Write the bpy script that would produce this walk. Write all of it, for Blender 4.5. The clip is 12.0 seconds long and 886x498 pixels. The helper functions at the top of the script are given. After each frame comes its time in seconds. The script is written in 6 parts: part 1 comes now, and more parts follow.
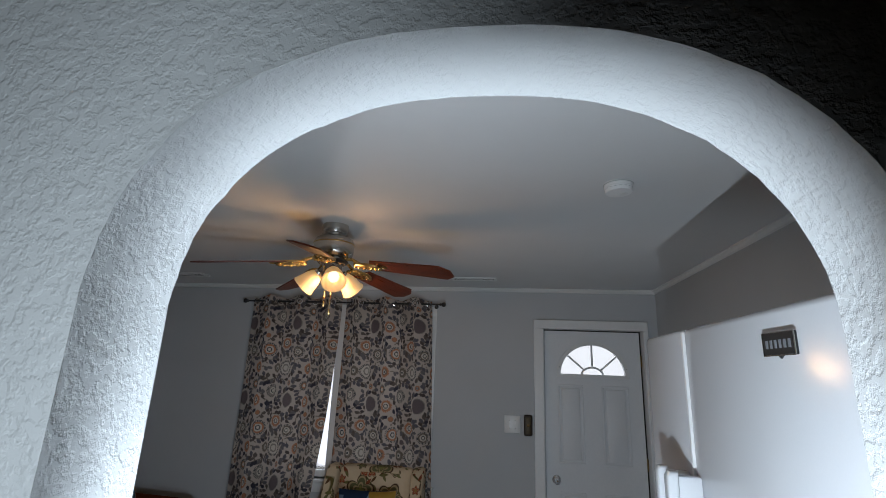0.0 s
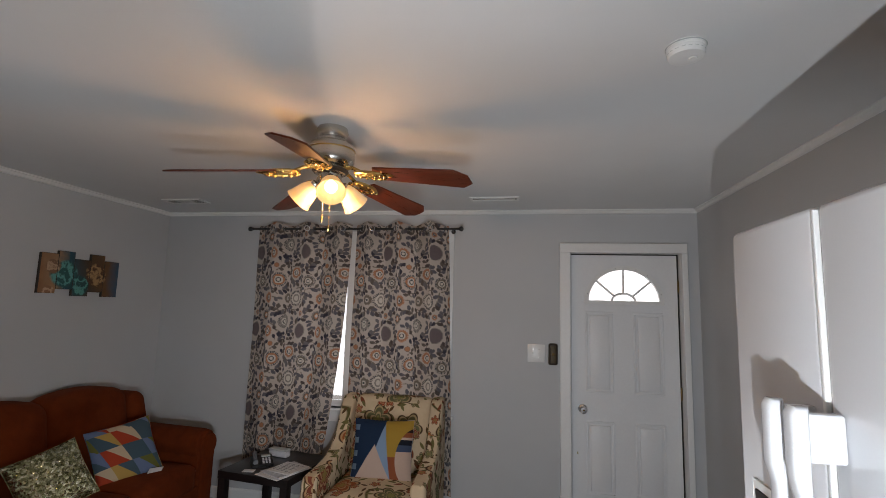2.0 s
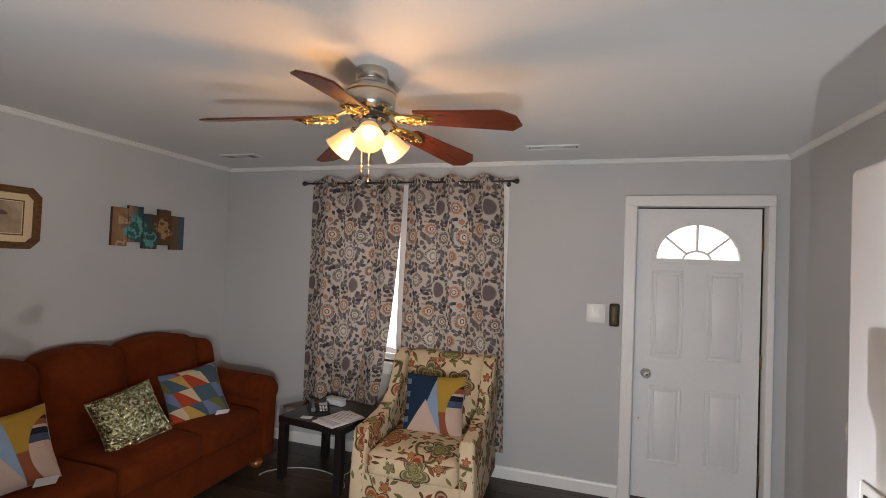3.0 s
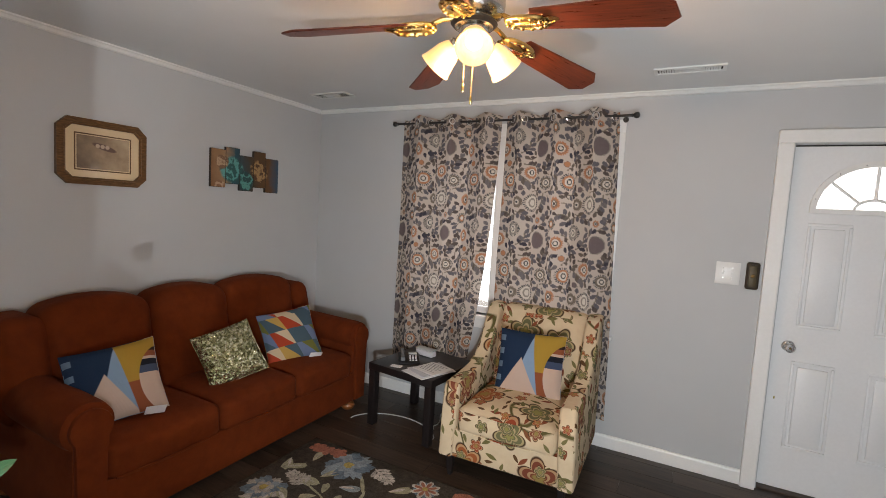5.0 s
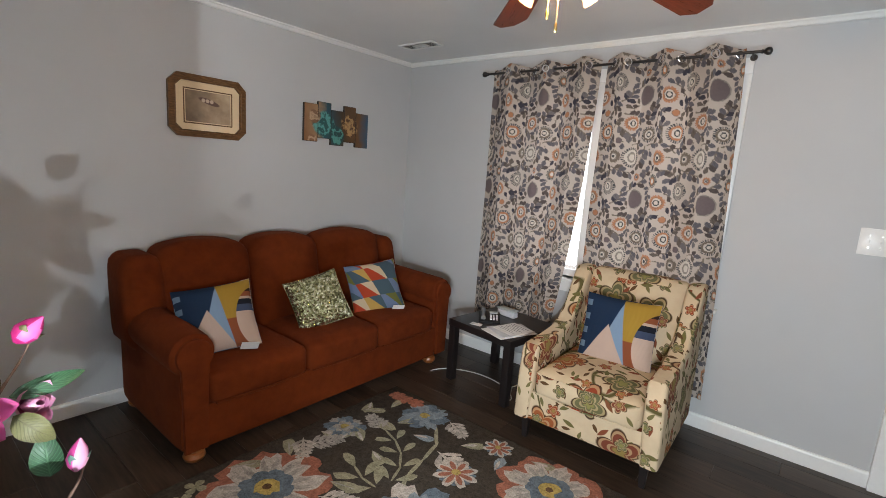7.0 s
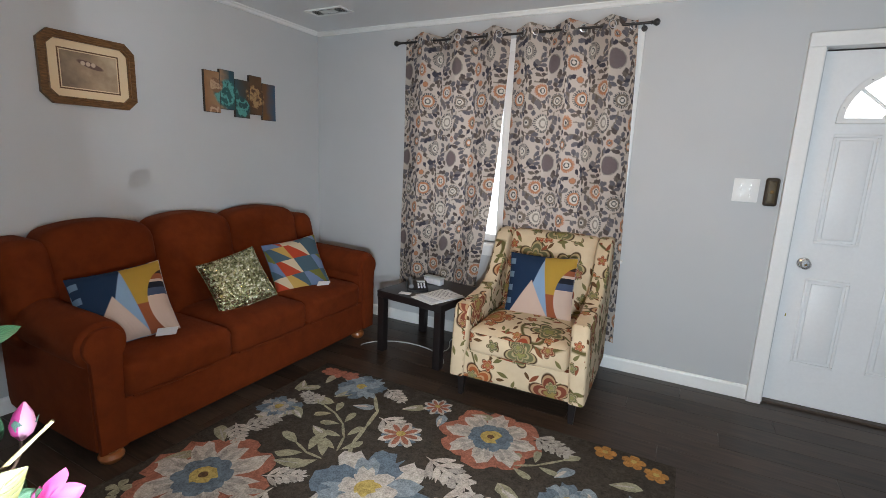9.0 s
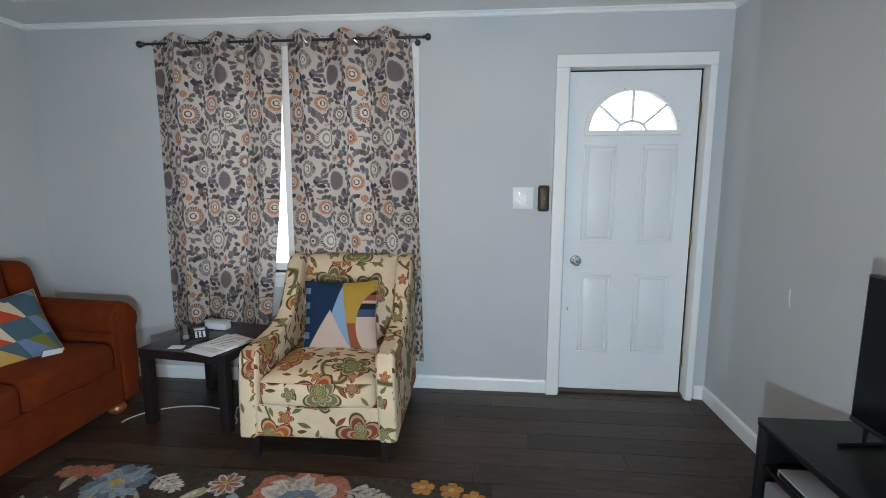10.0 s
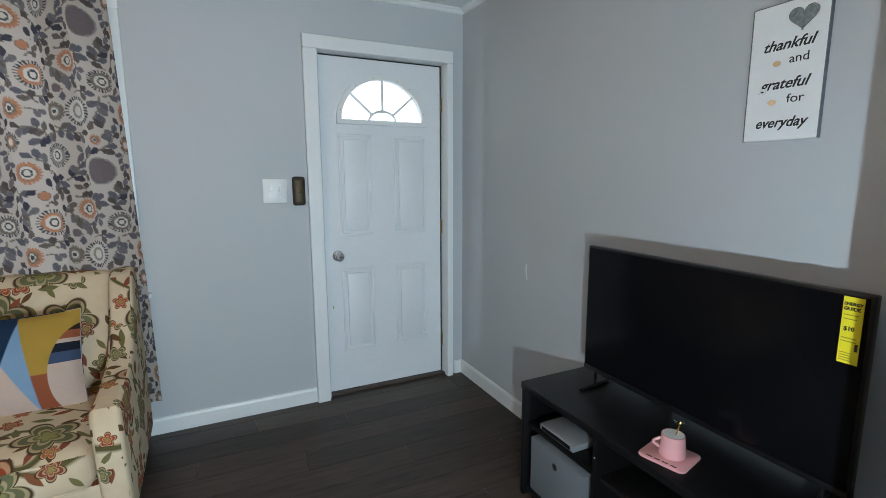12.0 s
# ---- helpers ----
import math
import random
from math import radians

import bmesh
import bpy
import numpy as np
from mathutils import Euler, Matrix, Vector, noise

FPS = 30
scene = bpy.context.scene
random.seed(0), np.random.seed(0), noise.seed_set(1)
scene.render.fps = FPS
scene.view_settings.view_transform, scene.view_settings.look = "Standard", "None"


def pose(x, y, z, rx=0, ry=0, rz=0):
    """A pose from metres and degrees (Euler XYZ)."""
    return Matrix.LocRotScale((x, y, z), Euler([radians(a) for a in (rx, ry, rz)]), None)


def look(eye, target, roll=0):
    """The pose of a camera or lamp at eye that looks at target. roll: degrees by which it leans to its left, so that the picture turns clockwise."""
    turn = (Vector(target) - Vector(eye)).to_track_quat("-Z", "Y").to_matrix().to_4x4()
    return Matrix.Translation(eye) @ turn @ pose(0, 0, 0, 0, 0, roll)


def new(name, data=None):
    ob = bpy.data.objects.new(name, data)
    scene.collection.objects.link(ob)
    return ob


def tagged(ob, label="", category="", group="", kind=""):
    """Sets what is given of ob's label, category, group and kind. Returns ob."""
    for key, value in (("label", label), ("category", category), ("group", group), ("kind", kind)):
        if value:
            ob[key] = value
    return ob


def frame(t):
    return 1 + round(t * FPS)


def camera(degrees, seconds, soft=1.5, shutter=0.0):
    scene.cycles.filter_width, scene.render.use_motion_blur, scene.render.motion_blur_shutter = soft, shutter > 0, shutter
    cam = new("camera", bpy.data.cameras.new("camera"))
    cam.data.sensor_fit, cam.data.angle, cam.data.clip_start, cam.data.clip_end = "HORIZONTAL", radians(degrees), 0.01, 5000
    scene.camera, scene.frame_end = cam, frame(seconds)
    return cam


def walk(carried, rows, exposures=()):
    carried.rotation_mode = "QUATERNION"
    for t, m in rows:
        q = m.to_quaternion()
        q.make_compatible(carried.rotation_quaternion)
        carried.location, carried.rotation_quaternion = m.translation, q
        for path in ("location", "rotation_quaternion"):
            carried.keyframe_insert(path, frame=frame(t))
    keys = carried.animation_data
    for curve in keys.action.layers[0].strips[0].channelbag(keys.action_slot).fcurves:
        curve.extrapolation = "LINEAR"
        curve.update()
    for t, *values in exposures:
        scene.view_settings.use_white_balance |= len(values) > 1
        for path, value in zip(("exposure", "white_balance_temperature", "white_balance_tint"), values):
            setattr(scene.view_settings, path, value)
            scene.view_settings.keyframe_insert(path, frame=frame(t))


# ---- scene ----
cam = camera(86.8, 12.0, soft=0.6)
PATH = [
    (0, (0.18, -0.055, 1.66), (-0.084, 1.862, 2.166), 2.3),
    (0.5, (0.147, 0.037, 1.644), (-0.124, 1.968, 2.088), 2.2),
    (1, (0.107, 0.105, 1.626), (-0.161, 2.052, 1.994), 1.9),
    (1.5, (0.107, 0.17, 1.617), (-0.175, 2.125, 1.929), 1.7),
    (2, (0.144, 0.297, 1.605), (-0.195, 2.253, 1.848), 1.6),
    (2.5, (0.177, 0.393, 1.599), (-0.281, 2.335, 1.74), 1.7),
    (3, (0.178, 0.456, 1.601), (-0.414, 2.366, 1.653), 2.3),
    (3.2, (0.165, 0.485, 1.603), (-0.486, 2.376, 1.622), 2.4),
    (4.8, (0.03, 0.697, 1.551), (-0.874, 2.475, 1.398), 2.9),
    (5, (0.005, 0.702, 1.546), (-0.911, 2.473, 1.383), 3.4),
    (5.5, (0.028, 0.792, 1.521), (-0.997, 2.494, 1.286), 4.0),
    (6, (0.051, 0.84, 1.516), (-1.074, 2.467, 1.221), 4.2),
    (6.5, (0.045, 0.849, 1.501), (-1.156, 2.417, 1.187), 4.1),
    (6.7, (0.04, 0.843, 1.502), (-1.189, 2.387, 1.177), 4.1),
    (8.3, (-0.075, 0.712, 1.386), (-1.285, 2.252, 0.979), 3.2),
    (8.5, (-0.064, 0.703, 1.387), (-1.209, 2.29, 0.974), 3.2),
    (9, (-0.054, 0.733, 1.384), (-0.949, 2.48, 1.001), 2.5),
    (9.5, (-0.02, 0.885, 1.38), (-0.57, 2.781, 1.058), 1.2),
    (10, (0.014, 1.023, 1.37), (-0.166, 2.994, 1.087), 0.1),
    (10.5, (-0.036, 1.136, 1.367), (0.148, 3.107, 1.078), -0.4),
    (11, (-0.079, 1.216, 1.351), (0.406, 3.131, 1.038), -0.9),
    (11.5, (-0.076, 1.243, 1.344), (0.645, 3.08, 1.019), -0.2),
    (12, (-0.062, 1.246, 1.346), (0.801, 3.024, 1.042), -0.2),
]
EXPOSURES = [(0, -1.98, 6450, 15), (1.0, -1.88, 6550, 17), (1.5, -1.6, 6850, 19), (2.5, -0.98, 7500, 22), (3.2, -0.62, 7650, 23), (5, -0.28, 7450, 20), (6.5, -0.05, 7100, 17), (8.5, -0.04, 6900, 16), (9.5, -0.1, 6450, 12), (10.5, -0.28, 6050, 7), (12, -0.36, 6000, 6)]
walk(cam, [(t, look(eye, target, roll)) for t, eye, target, roll in PATH], EXPOSURES)

# ---- light ----
world = bpy.data.worlds.new("sky")
scene.world = world
world.use_nodes = True
sky = world.node_tree.nodes.new("ShaderNodeTexSky")
sky.sky_type, sky.sun_disc = "NISHITA", False
sky.sun_elevation, sky.sun_rotation = radians(50), radians(200)
world.node_tree.links.new(sky.outputs[0], world.node_tree.nodes["Background"].inputs[0])
world.node_tree.nodes["Background"].inputs[1].default_value = 0.12


def lamp(name, kind, m, power, colour, size):
    data = bpy.data.lights.new(name, kind)
    data.energy, data.color = power, colour
    if kind == "AREA":
        data.shape, data.size = "DISK", size
    else:
        data.shadow_soft_size = size
    ob = new(name, data)
    ob.matrix_world = m
    return ob


def spot(ob, degrees, blend):
    ob.data.spot_size, ob.data.spot_blend = radians(degrees), blend
    return ob


sun = bpy.data.lights.new("sun", "SUN")
sun.energy, sun.angle, sun.color = 2.5, radians(0.6), (1.0, 0.95, 0.88)
new("sun", sun).matrix_world = look((0, -30, 40), (0, 0, 0))

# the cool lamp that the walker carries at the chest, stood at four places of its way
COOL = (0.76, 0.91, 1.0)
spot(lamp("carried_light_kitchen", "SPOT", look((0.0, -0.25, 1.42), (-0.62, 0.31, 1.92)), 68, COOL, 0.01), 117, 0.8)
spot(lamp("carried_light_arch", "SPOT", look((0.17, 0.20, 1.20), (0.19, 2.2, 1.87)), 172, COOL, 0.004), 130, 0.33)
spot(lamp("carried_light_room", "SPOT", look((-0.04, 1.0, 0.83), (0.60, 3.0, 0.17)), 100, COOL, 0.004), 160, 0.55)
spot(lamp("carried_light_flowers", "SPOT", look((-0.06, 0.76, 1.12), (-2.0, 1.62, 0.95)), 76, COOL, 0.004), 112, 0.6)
# warm bulbs of the ceiling fan
lamp("fan_bulb", "POINT", pose(-0.688, 2.17, 2.03), 21, (1.0, 0.60, 0.28), 0.05)
# sky light in the window opening behind the curtains
window_light = lamp("window_light", "AREA", look((-1.25, 4.28, 1.45), (-1.25, 3.0, 1.45)), 15, (0.80, 0.90, 1.0), 1.3)


# ---- materials ----
class Nodes:
    """A small writer of node materials."""

    def __init__(self, name):
        self.mat = bpy.data.materials.new(name)
        self.mat.use_nodes = True
        self.tree = self.mat.node_tree
        self.bsdf = self.tree.nodes["Principled BSDF"]
        self.coords = self.tree.nodes.new("ShaderNodeTexCoord")
        self.uv, self.obj = self.coords.outputs["UV"], self.coords.outputs["Object"]

    def add(self, kind, **values):
        node = self.tree.nodes.new(kind)
        for key, value in values.items():
            if key == "operation":
                node.operation = value
            elif key == "feature":
                node.feature = value
            elif key == "dims":
                node.voronoi_dimensions = value
        return node

    def put(self, socket, value):
        if isinstance(value, bpy.types.NodeSocket):
            self.tree.links.new(value, socket)
        elif isinstance(value, (tuple, list)) and len(value) == 3 and socket.type == "RGBA":
            socket.default_value = (*value, 1)
        else:
            socket.default_value = value

    def math(self, op, a, b=0.0, c=0.0):
        node = self.add("ShaderNodeMath", operation=op)
        for socket, value in zip(node.inputs, (a, b, c)):
            self.put(socket, value)
        return node.outputs[0]

    def vec(self, op, a, b=(0, 0, 0), c=(0, 0, 0)):
        node = self.add("ShaderNodeVectorMath", operation=op)
        for socket, value in zip(node.inputs, (a, b, c)):
            self.put(socket, value)
        return node.outputs["Value" if op in ("LENGTH", "DISTANCE", "DOT_PRODUCT") else "Vector"]

    def split(self, v):
        node = self.add("ShaderNodeSeparateXYZ")
        self.put(node.inputs[0], v)
        return node.outputs

    def join(self, x, y, z=0.0):
        node = self.add("ShaderNodeCombineXYZ")
        for socket, value in zip(node.inputs, (x, y, z)):
            self.put(socket, value)
        return node.outputs[0]

    def noise(self, v, scale, detail=3.0, rough=0.55):
        node = self.add("ShaderNodeTexNoise")
        self.put(node.inputs["Vector"], v)
        self.put(node.inputs["Scale"], scale)
        self.put(node.inputs["Detail"], detail)
        self.put(node.inputs["Roughness"], rough)
        return node.outputs[0]

    def cells(self, v, scale, feature="F1", random=1.0, flat=False):
        node = self.add("ShaderNodeTexVoronoi", feature=feature)
        if flat:
            node.voronoi_dimensions = "2D"
        self.put(node.inputs["Vector"], v)
        self.put(node.inputs["Scale"], scale)
        self.put(node.inputs["Randomness"], random)
        return node.outputs

    def ramp(self, fac, stops, constant=False):
        node = self.add("ShaderNodeValToRGB")
        if constant:
            node.color_ramp.interpolation = "CONSTANT"
        while len(node.color_ramp.elements) < len(stops):
            node.color_ramp.elements.new(0.5)
        for element, (at, colour) in zip(node.color_ramp.elements, stops):
            element.position, element.color = at, (*colour, 1)
        self.put(node.inputs[0], fac)
        return node.outputs[0]

    def mix(self, fac, a, b):
        node = self.add("ShaderNodeMix")
        node.data_type = "RGBA"
        self.put(node.inputs[0], fac)
        self.put(node.inputs[6], a)
        self.put(node.inputs[7], b)
        return node.outputs[2]

    def step(self, a, edge, soft=0.01):
        """1 where a is over edge, with a soft border."""
        node = self.add("ShaderNodeMapRange")
        self.put(node.inputs[0], a)
        node.inputs[1].default_value, node.inputs[2].default_value = edge - soft, edge + soft
        return node.outputs[0]

    def bump(self, height, strength=0.3, distance=0.002, normal=None):
        node = self.add("ShaderNodeBump")
        node.inputs["Strength"].default_value, node.inputs["Distance"].default_value = strength, distance
        self.put(node.inputs["Height"], height)
        if normal is not None:
            self.put(node.inputs["Normal"], normal)
        return node.outputs[0]

    def done(self, colour, rough=0.6, metal=0.0, normal=None, **more):
        self.put(self.bsdf.inputs["Base Color"], colour)
        self.put(self.bsdf.inputs["Roughness"], rough)
        self.bsdf.inputs["Metallic"].default_value = metal
        if normal is not None:
            self.put(self.bsdf.inputs["Normal"], normal)
        for key, value in more.items():
            self.put(self.bsdf.inputs[key.replace("_", " ")], value)
        return self.mat


def shade(c, k):
    return tuple(min(1.0, v * k) for v in c)


def surface(name, colour, rough=0.5, metal=0.0, grain=60.0, vary=0.12, depth=0.15, distance=0.001, **more):
    """A plain surface with blotches, fine grain and a faint relief."""
    n = Nodes(name)
    big, fine = n.noise(n.obj, 2.2, 4), n.noise(n.obj, grain, 3)
    both = n.math("MULTIPLY_ADD", fine, 0.4, n.math("MULTIPLY", big, 0.6))
    tint = n.ramp(both, [(0.3, shade(colour, 1 - vary)), (0.7, shade(colour, 1 + vary))])
    r = n.math("MULTIPLY_ADD", big, 0.16, rough - 0.08)
    return n.done(tint, r, metal, n.bump(fine, depth, distance), **more)


def plaster(name, colour, scale, depth, distance, rough=0.6, vary=0.05):
    """Rolled or knocked-down plaster under paint."""
    n = Nodes(name)
    lumps = n.ramp(n.noise(n.obj, scale, 4, 0.6), [(0.42, (0, 0, 0)), (0.58, (1, 1, 1))])
    fine = n.noise(n.obj, scale * 3.5, 2)
    height = n.math("MULTIPLY_ADD", fine, 0.3, lumps)
    big = n.noise(n.obj, 1.1, 5)
    tint = n.ramp(big, [(0.25, shade(colour, 1 - vary)), (0.75, shade(colour, 1 + vary))])
    return n.done(tint, n.math("MULTIPLY_ADD", fine, 0.15, rough - 0.07), 0.0, n.bump(height, depth, distance))


wall_paint = plaster("grey wall paint", (0.465, 0.477, 0.487), 90, 0.10, 0.001, 0.62)
ceiling_paint = plaster("ceiling paint", (0.69, 0.69, 0.69), 60, 0.10, 0.001, 0.85)
arch_plaster = plaster("textured arch plaster", (0.56, 0.57, 0.56), 85, 0.42, 0.003, 0.5)
reveal_plaster = plaster("arch reveal paint", (0.55, 0.56, 0.56), 80, 0.42, 0.002, 0.45)
trim_paint = surface("white trim paint", (0.74, 0.74, 0.73), 0.38, vary=0.04, depth=0.06)
door_paint = surface("white door paint", (0.72, 0.73, 0.74), 0.42, vary=0.04, depth=0.08)
fridge_white = surface("white enamel", (0.64, 0.65, 0.67), 0.16, vary=0.02, depth=0.03, grain=300)
plastic_white = surface("white plastic", (0.75, 0.75, 0.74), 0.35, vary=0.03, depth=0.03)
black_metal = surface("black metal", (0.016, 0.015, 0.015), 0.4, vary=0.2)
black_laminate = surface("black laminate", (0.0055, 0.0052, 0.0055), 0.36, vary=0.3, grain=120, Specular_IOR_Level=0.3)
espresso_wood = surface("espresso lacquer", (0.014, 0.011, 0.011), 0.3, vary=0.3, grain=90)
# near-black for gaps, ducts and recesses, their shade put into the colour
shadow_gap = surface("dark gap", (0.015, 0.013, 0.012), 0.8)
nickel = surface("brushed nickel", (0.52, 0.50, 0.46), 0.25, 1.0, vary=0.06)
chrome = surface("polished chrome", (0.78, 0.78, 0.79), 0.26, 1.0, vary=0.04)
brass = surface("antique brass", (0.60, 0.42, 0.16), 0.28, 1.0, vary=0.2, grain=200, depth=0.4)
bronze = surface("antique bronze", (0.20, 0.13, 0.055), 0.38, 0.9, vary=0.3)
chime_case = surface("dark bronze plastic", (0.035, 0.024, 0.014), 0.5, vary=0.3)
chime_face = surface("worn olive bronze", (0.075, 0.055, 0.028), 0.5, 0.3, vary=0.35, grain=40)
threshold_wood = surface("oak threshold", (0.045, 0.028, 0.018), 0.5, vary=0.25)
paper = surface("paper", (0.72, 0.71, 0.70), 0.7, vary=0.05, depth=0.05)
grey_paper = surface("printed paper", (0.55, 0.55, 0.58), 0.7, vary=0.12, grain=40)
grey_fabric = surface("grey felt", (0.16, 0.17, 0.18), 0.95, vary=0.15, grain=220, depth=0.3)
silver_plastic = surface("silver plastic", (0.36, 0.37, 0.38), 0.4, 0.3, vary=0.1)
bin_felt = surface("grey felt cloth", (0.15, 0.16, 0.17), 0.95, vary=0.15, grain=220, depth=0.3)
cable_grey = surface("grey cable", (0.42, 0.44, 0.43), 0.5)
pink_glaze = surface("pink glaze", (0.72, 0.36, 0.36), 0.22, vary=0.05, depth=0.03)
coffee = surface("dark coffee", (0.03, 0.016, 0.01), 0.08)
gold = surface("gold", (0.80, 0.50, 0.12), 0.2, 1.0, vary=0.08)
yellow_card = surface("yellow card", (0.78, 0.66, 0.01), 0.6, vary=0.05)
ink = surface("black ink", (0.012, 0.012, 0.012), 0.6)
grey_ink = surface("faded ink", (0.28, 0.24, 0.03), 0.7)
shell_ink = surface("peach print", (0.75, 0.50, 0.28), 0.7, vary=0.3, grain=30)
string_grey = surface("grey string art", (0.20, 0.21, 0.21), 0.6, vary=0.6, grain=130, depth=1.0, distance=0.004)
bun_wood = surface("orange stained wood", (0.24, 0.075, 0.02), 0.35, vary=0.25, grain=40)
# dark brown for unseen kitchen surfaces, so less light bounces onto the arch
dark_unseen_panel = surface("dark unseen panel against bounced light", (0.10, 0.065, 0.04), 0.5, vary=0.2)
kitchen_floor = surface("kitchen vinyl", (0.20, 0.17, 0.14), 0.5)
ground_mat = surface("pale ground", (0.35, 0.35, 0.32), 0.9)


def glow(name, colour, power):
    n = Nodes(name)
    return n.done(colour, 0.5, Emission_Color=colour, Emission_Strength=power)


outside_glow = glow("bright hazy outdoors", (0.93, 0.97, 1.0), 3.0)


def shade_glass():
    n = Nodes("frosted lamp glass")
    mottled = n.ramp(n.noise(n.obj, 25, 4), [(0.3, (1.0, 0.52, 0.15)), (0.7, (1.0, 0.72, 0.36))])
    return n.done((0.66, 0.47, 0.26), 0.35, Emission_Color=mottled, Emission_Strength=1.0)


lamp_glass = shade_glass()
bulb_glow = glow("hot bulb", (1.0, 0.86, 0.62), 5.0)


def clear_glass():
    n = Nodes("window glass")
    return n.done((0.95, 0.97, 0.97), 0.02, Transmission_Weight=1.0, IOR=1.45)


glass = clear_glass()


# glass colour greyed to dim the daylight seen between the curtains
def dimmed_glass():
    n = Nodes("window glass greyed to dim the daylight")
    return n.done((0.72, 0.73, 0.75), 0.04, Transmission_Weight=1.0, IOR=1.45)


window_glass = dimmed_glass()


def screen_glass():
    n = Nodes("dark screen")
    smear = n.noise(n.obj, 6, 4)
    return n.done((0.004, 0.004, 0.005), n.math("MULTIPLY_ADD", smear, 0.10, 0.10), Specular_IOR_Level=0.15)


screen = screen_glass()


def picture_glass():
    n = Nodes("print under glass")
    x, y, z = n.split(n.uv)
    cloud = n.noise(n.uv, 9, 5)
    mood = n.ramp(n.math("MULTIPLY_ADD", cloud, 0.6, n.math("MULTIPLY", x, 0.9)), [(0.2, (0.10, 0.06, 0.035)), (0.45, (0.30, 0.20, 0.12)), (0.7, (0.50, 0.38, 0.25))])
    dx = n.math("MULTIPLY", n.math("SUBTRACT", x, 0.14), 1.0)
    dy = n.math("SUBTRACT", n.math("ADD", y, n.math("MULTIPLY", dx, 0.25)), 0.125)
    pod = n.math("ADD", n.math("POWER", n.math("DIVIDE", dx, 0.062), 2.0), n.math("POWER", n.math("DIVIDE", dy, 0.016), 2.0))
    c = n.mix(n.step(pod, 1.0, 0.2), (0.10, 0.045, 0.03), mood)
    for at in (0.105, 0.13, 0.155):
        d = n.vec("DISTANCE", n.uv, (at, 0.137 - at * 0.06, 0))
        c = n.mix(n.step(d, 0.011, 0.002), (0.45, 0.33, 0.24), c)
    return n.done(c, 0.5, Coat_Weight=1.0, Coat_Roughness=0.03)


print_mat = picture_glass()
mat_board = surface("cream mat board", (0.66, 0.50, 0.31), 0.6, vary=0.05, Coat_Weight=1.0, Coat_Roughness=0.03)


def wood(name, dark, light, stretch, scale=14, rough=0.4):
    n = Nodes(name)
    v = n.vec("MULTIPLY", n.obj, stretch)
    grain = n.noise(v, scale, 6, 0.65)
    info = n.add("ShaderNodeObjectInfo").outputs["Random"]
    tone = n.math("MULTIPLY_ADD", info, 0.22, n.math("SUBTRACT", grain, 0.11))
    c = n.ramp(tone, [(0.28, dark), (0.72, light)])
    return n.done(c, n.math("MULTIPLY_ADD", grain, 0.2, rough - 0.1), 0.0, n.bump(grain, 0.15, 0.001), Specular_IOR_Level=0.3)


plank_wood = wood("dark vinyl plank", (0.015, 0.009, 0.006), (0.072, 0.047, 0.033), (0.8, 9, 9), 5, 0.36)
blade_wood = wood("cherry blade veneer", (0.06, 0.012, 0.006), (0.16, 0.034, 0.014), (1.5, 16, 16), 6, 0.3)
frame_wood = wood("walnut frame", (0.07, 0.03, 0.010), (0.22, 0.11, 0.04), (2, 10, 10), 12, 0.4)


def velvet():
    n = Nodes("rust chenille")
    big, nap, fine = n.noise(n.obj, 3.2, 4), n.noise(n.obj, 14, 4), n.noise(n.obj, 420, 2)
    t = n.math("MULTIPLY_ADD", nap, 0.5, n.math("MULTIPLY", big, 0.5))
    c = n.ramp(t, [(0.3, (0.082, 0.0128, 0.0025)), (0.7, (0.145, 0.0255, 0.0044))])
    return n.done(c, 0.9, 0.0, n.bump(fine, 0.35, 0.0015, n.bump(nap, 0.15, 0.006)), Specular_IOR_Level=0.12, Sheen_Weight=0.04, Sheen_Roughness=0.5, Sheen_Tint=(0.8, 0.3, 0.15))


rust_cloth = velvet()


def leaf_field(n, v, scale, length, width, share=1.0):
    """A field of pointed leaves, each turned its own way: its mask and tone."""
    out = n.cells(v, scale, flat=True)
    local = n.vec("SUBTRACT", n.vec("MULTIPLY", v, (scale, scale, 0)), n.vec("MULTIPLY", out["Position"], (scale, scale, 0)))
    x, y, _ = n.split(local)
    r, g, b = n.split(out["Color"])
    a = n.math("MULTIPLY", r, 6.283)
    ca, sa = n.math("COSINE", a), n.math("SINE", a)
    lx = n.math("ADD", n.math("MULTIPLY", x, ca), n.math("MULTIPLY", y, sa))
    ly = n.math("SUBTRACT", n.math("MULTIPLY", y, ca), n.math("MULTIPLY", x, sa))
    rim = n.math("MULTIPLY", n.math("SUBTRACT", 1.0, n.math("POWER", n.math("ABSOLUTE", n.math("DIVIDE", lx, length)), 1.7)), width)
    over = n.math("SUBTRACT", rim, n.math("ABSOLUTE", ly))
    return n.math("MULTIPLY", n.step(over, 0.0, 0.02), n.math("LESS_THAN", b, share)), g, n.step(n.math("ABSOLUTE", ly), 0.03, 0.01)


def stems(n, v, scale, width):
    f = n.noise(v, scale, 1.0, 0.3)
    wave = n.math("ABSOLUTE", n.math("SUBTRACT", n.math("FRACT", n.math("MULTIPLY", f, 5.0)), 0.5))
    return n.math("SUBTRACT", 1.0, n.step(wave, width, width * 0.5))


TILE_W, TILE_H, CELL = 0.50, 0.64, 0.003


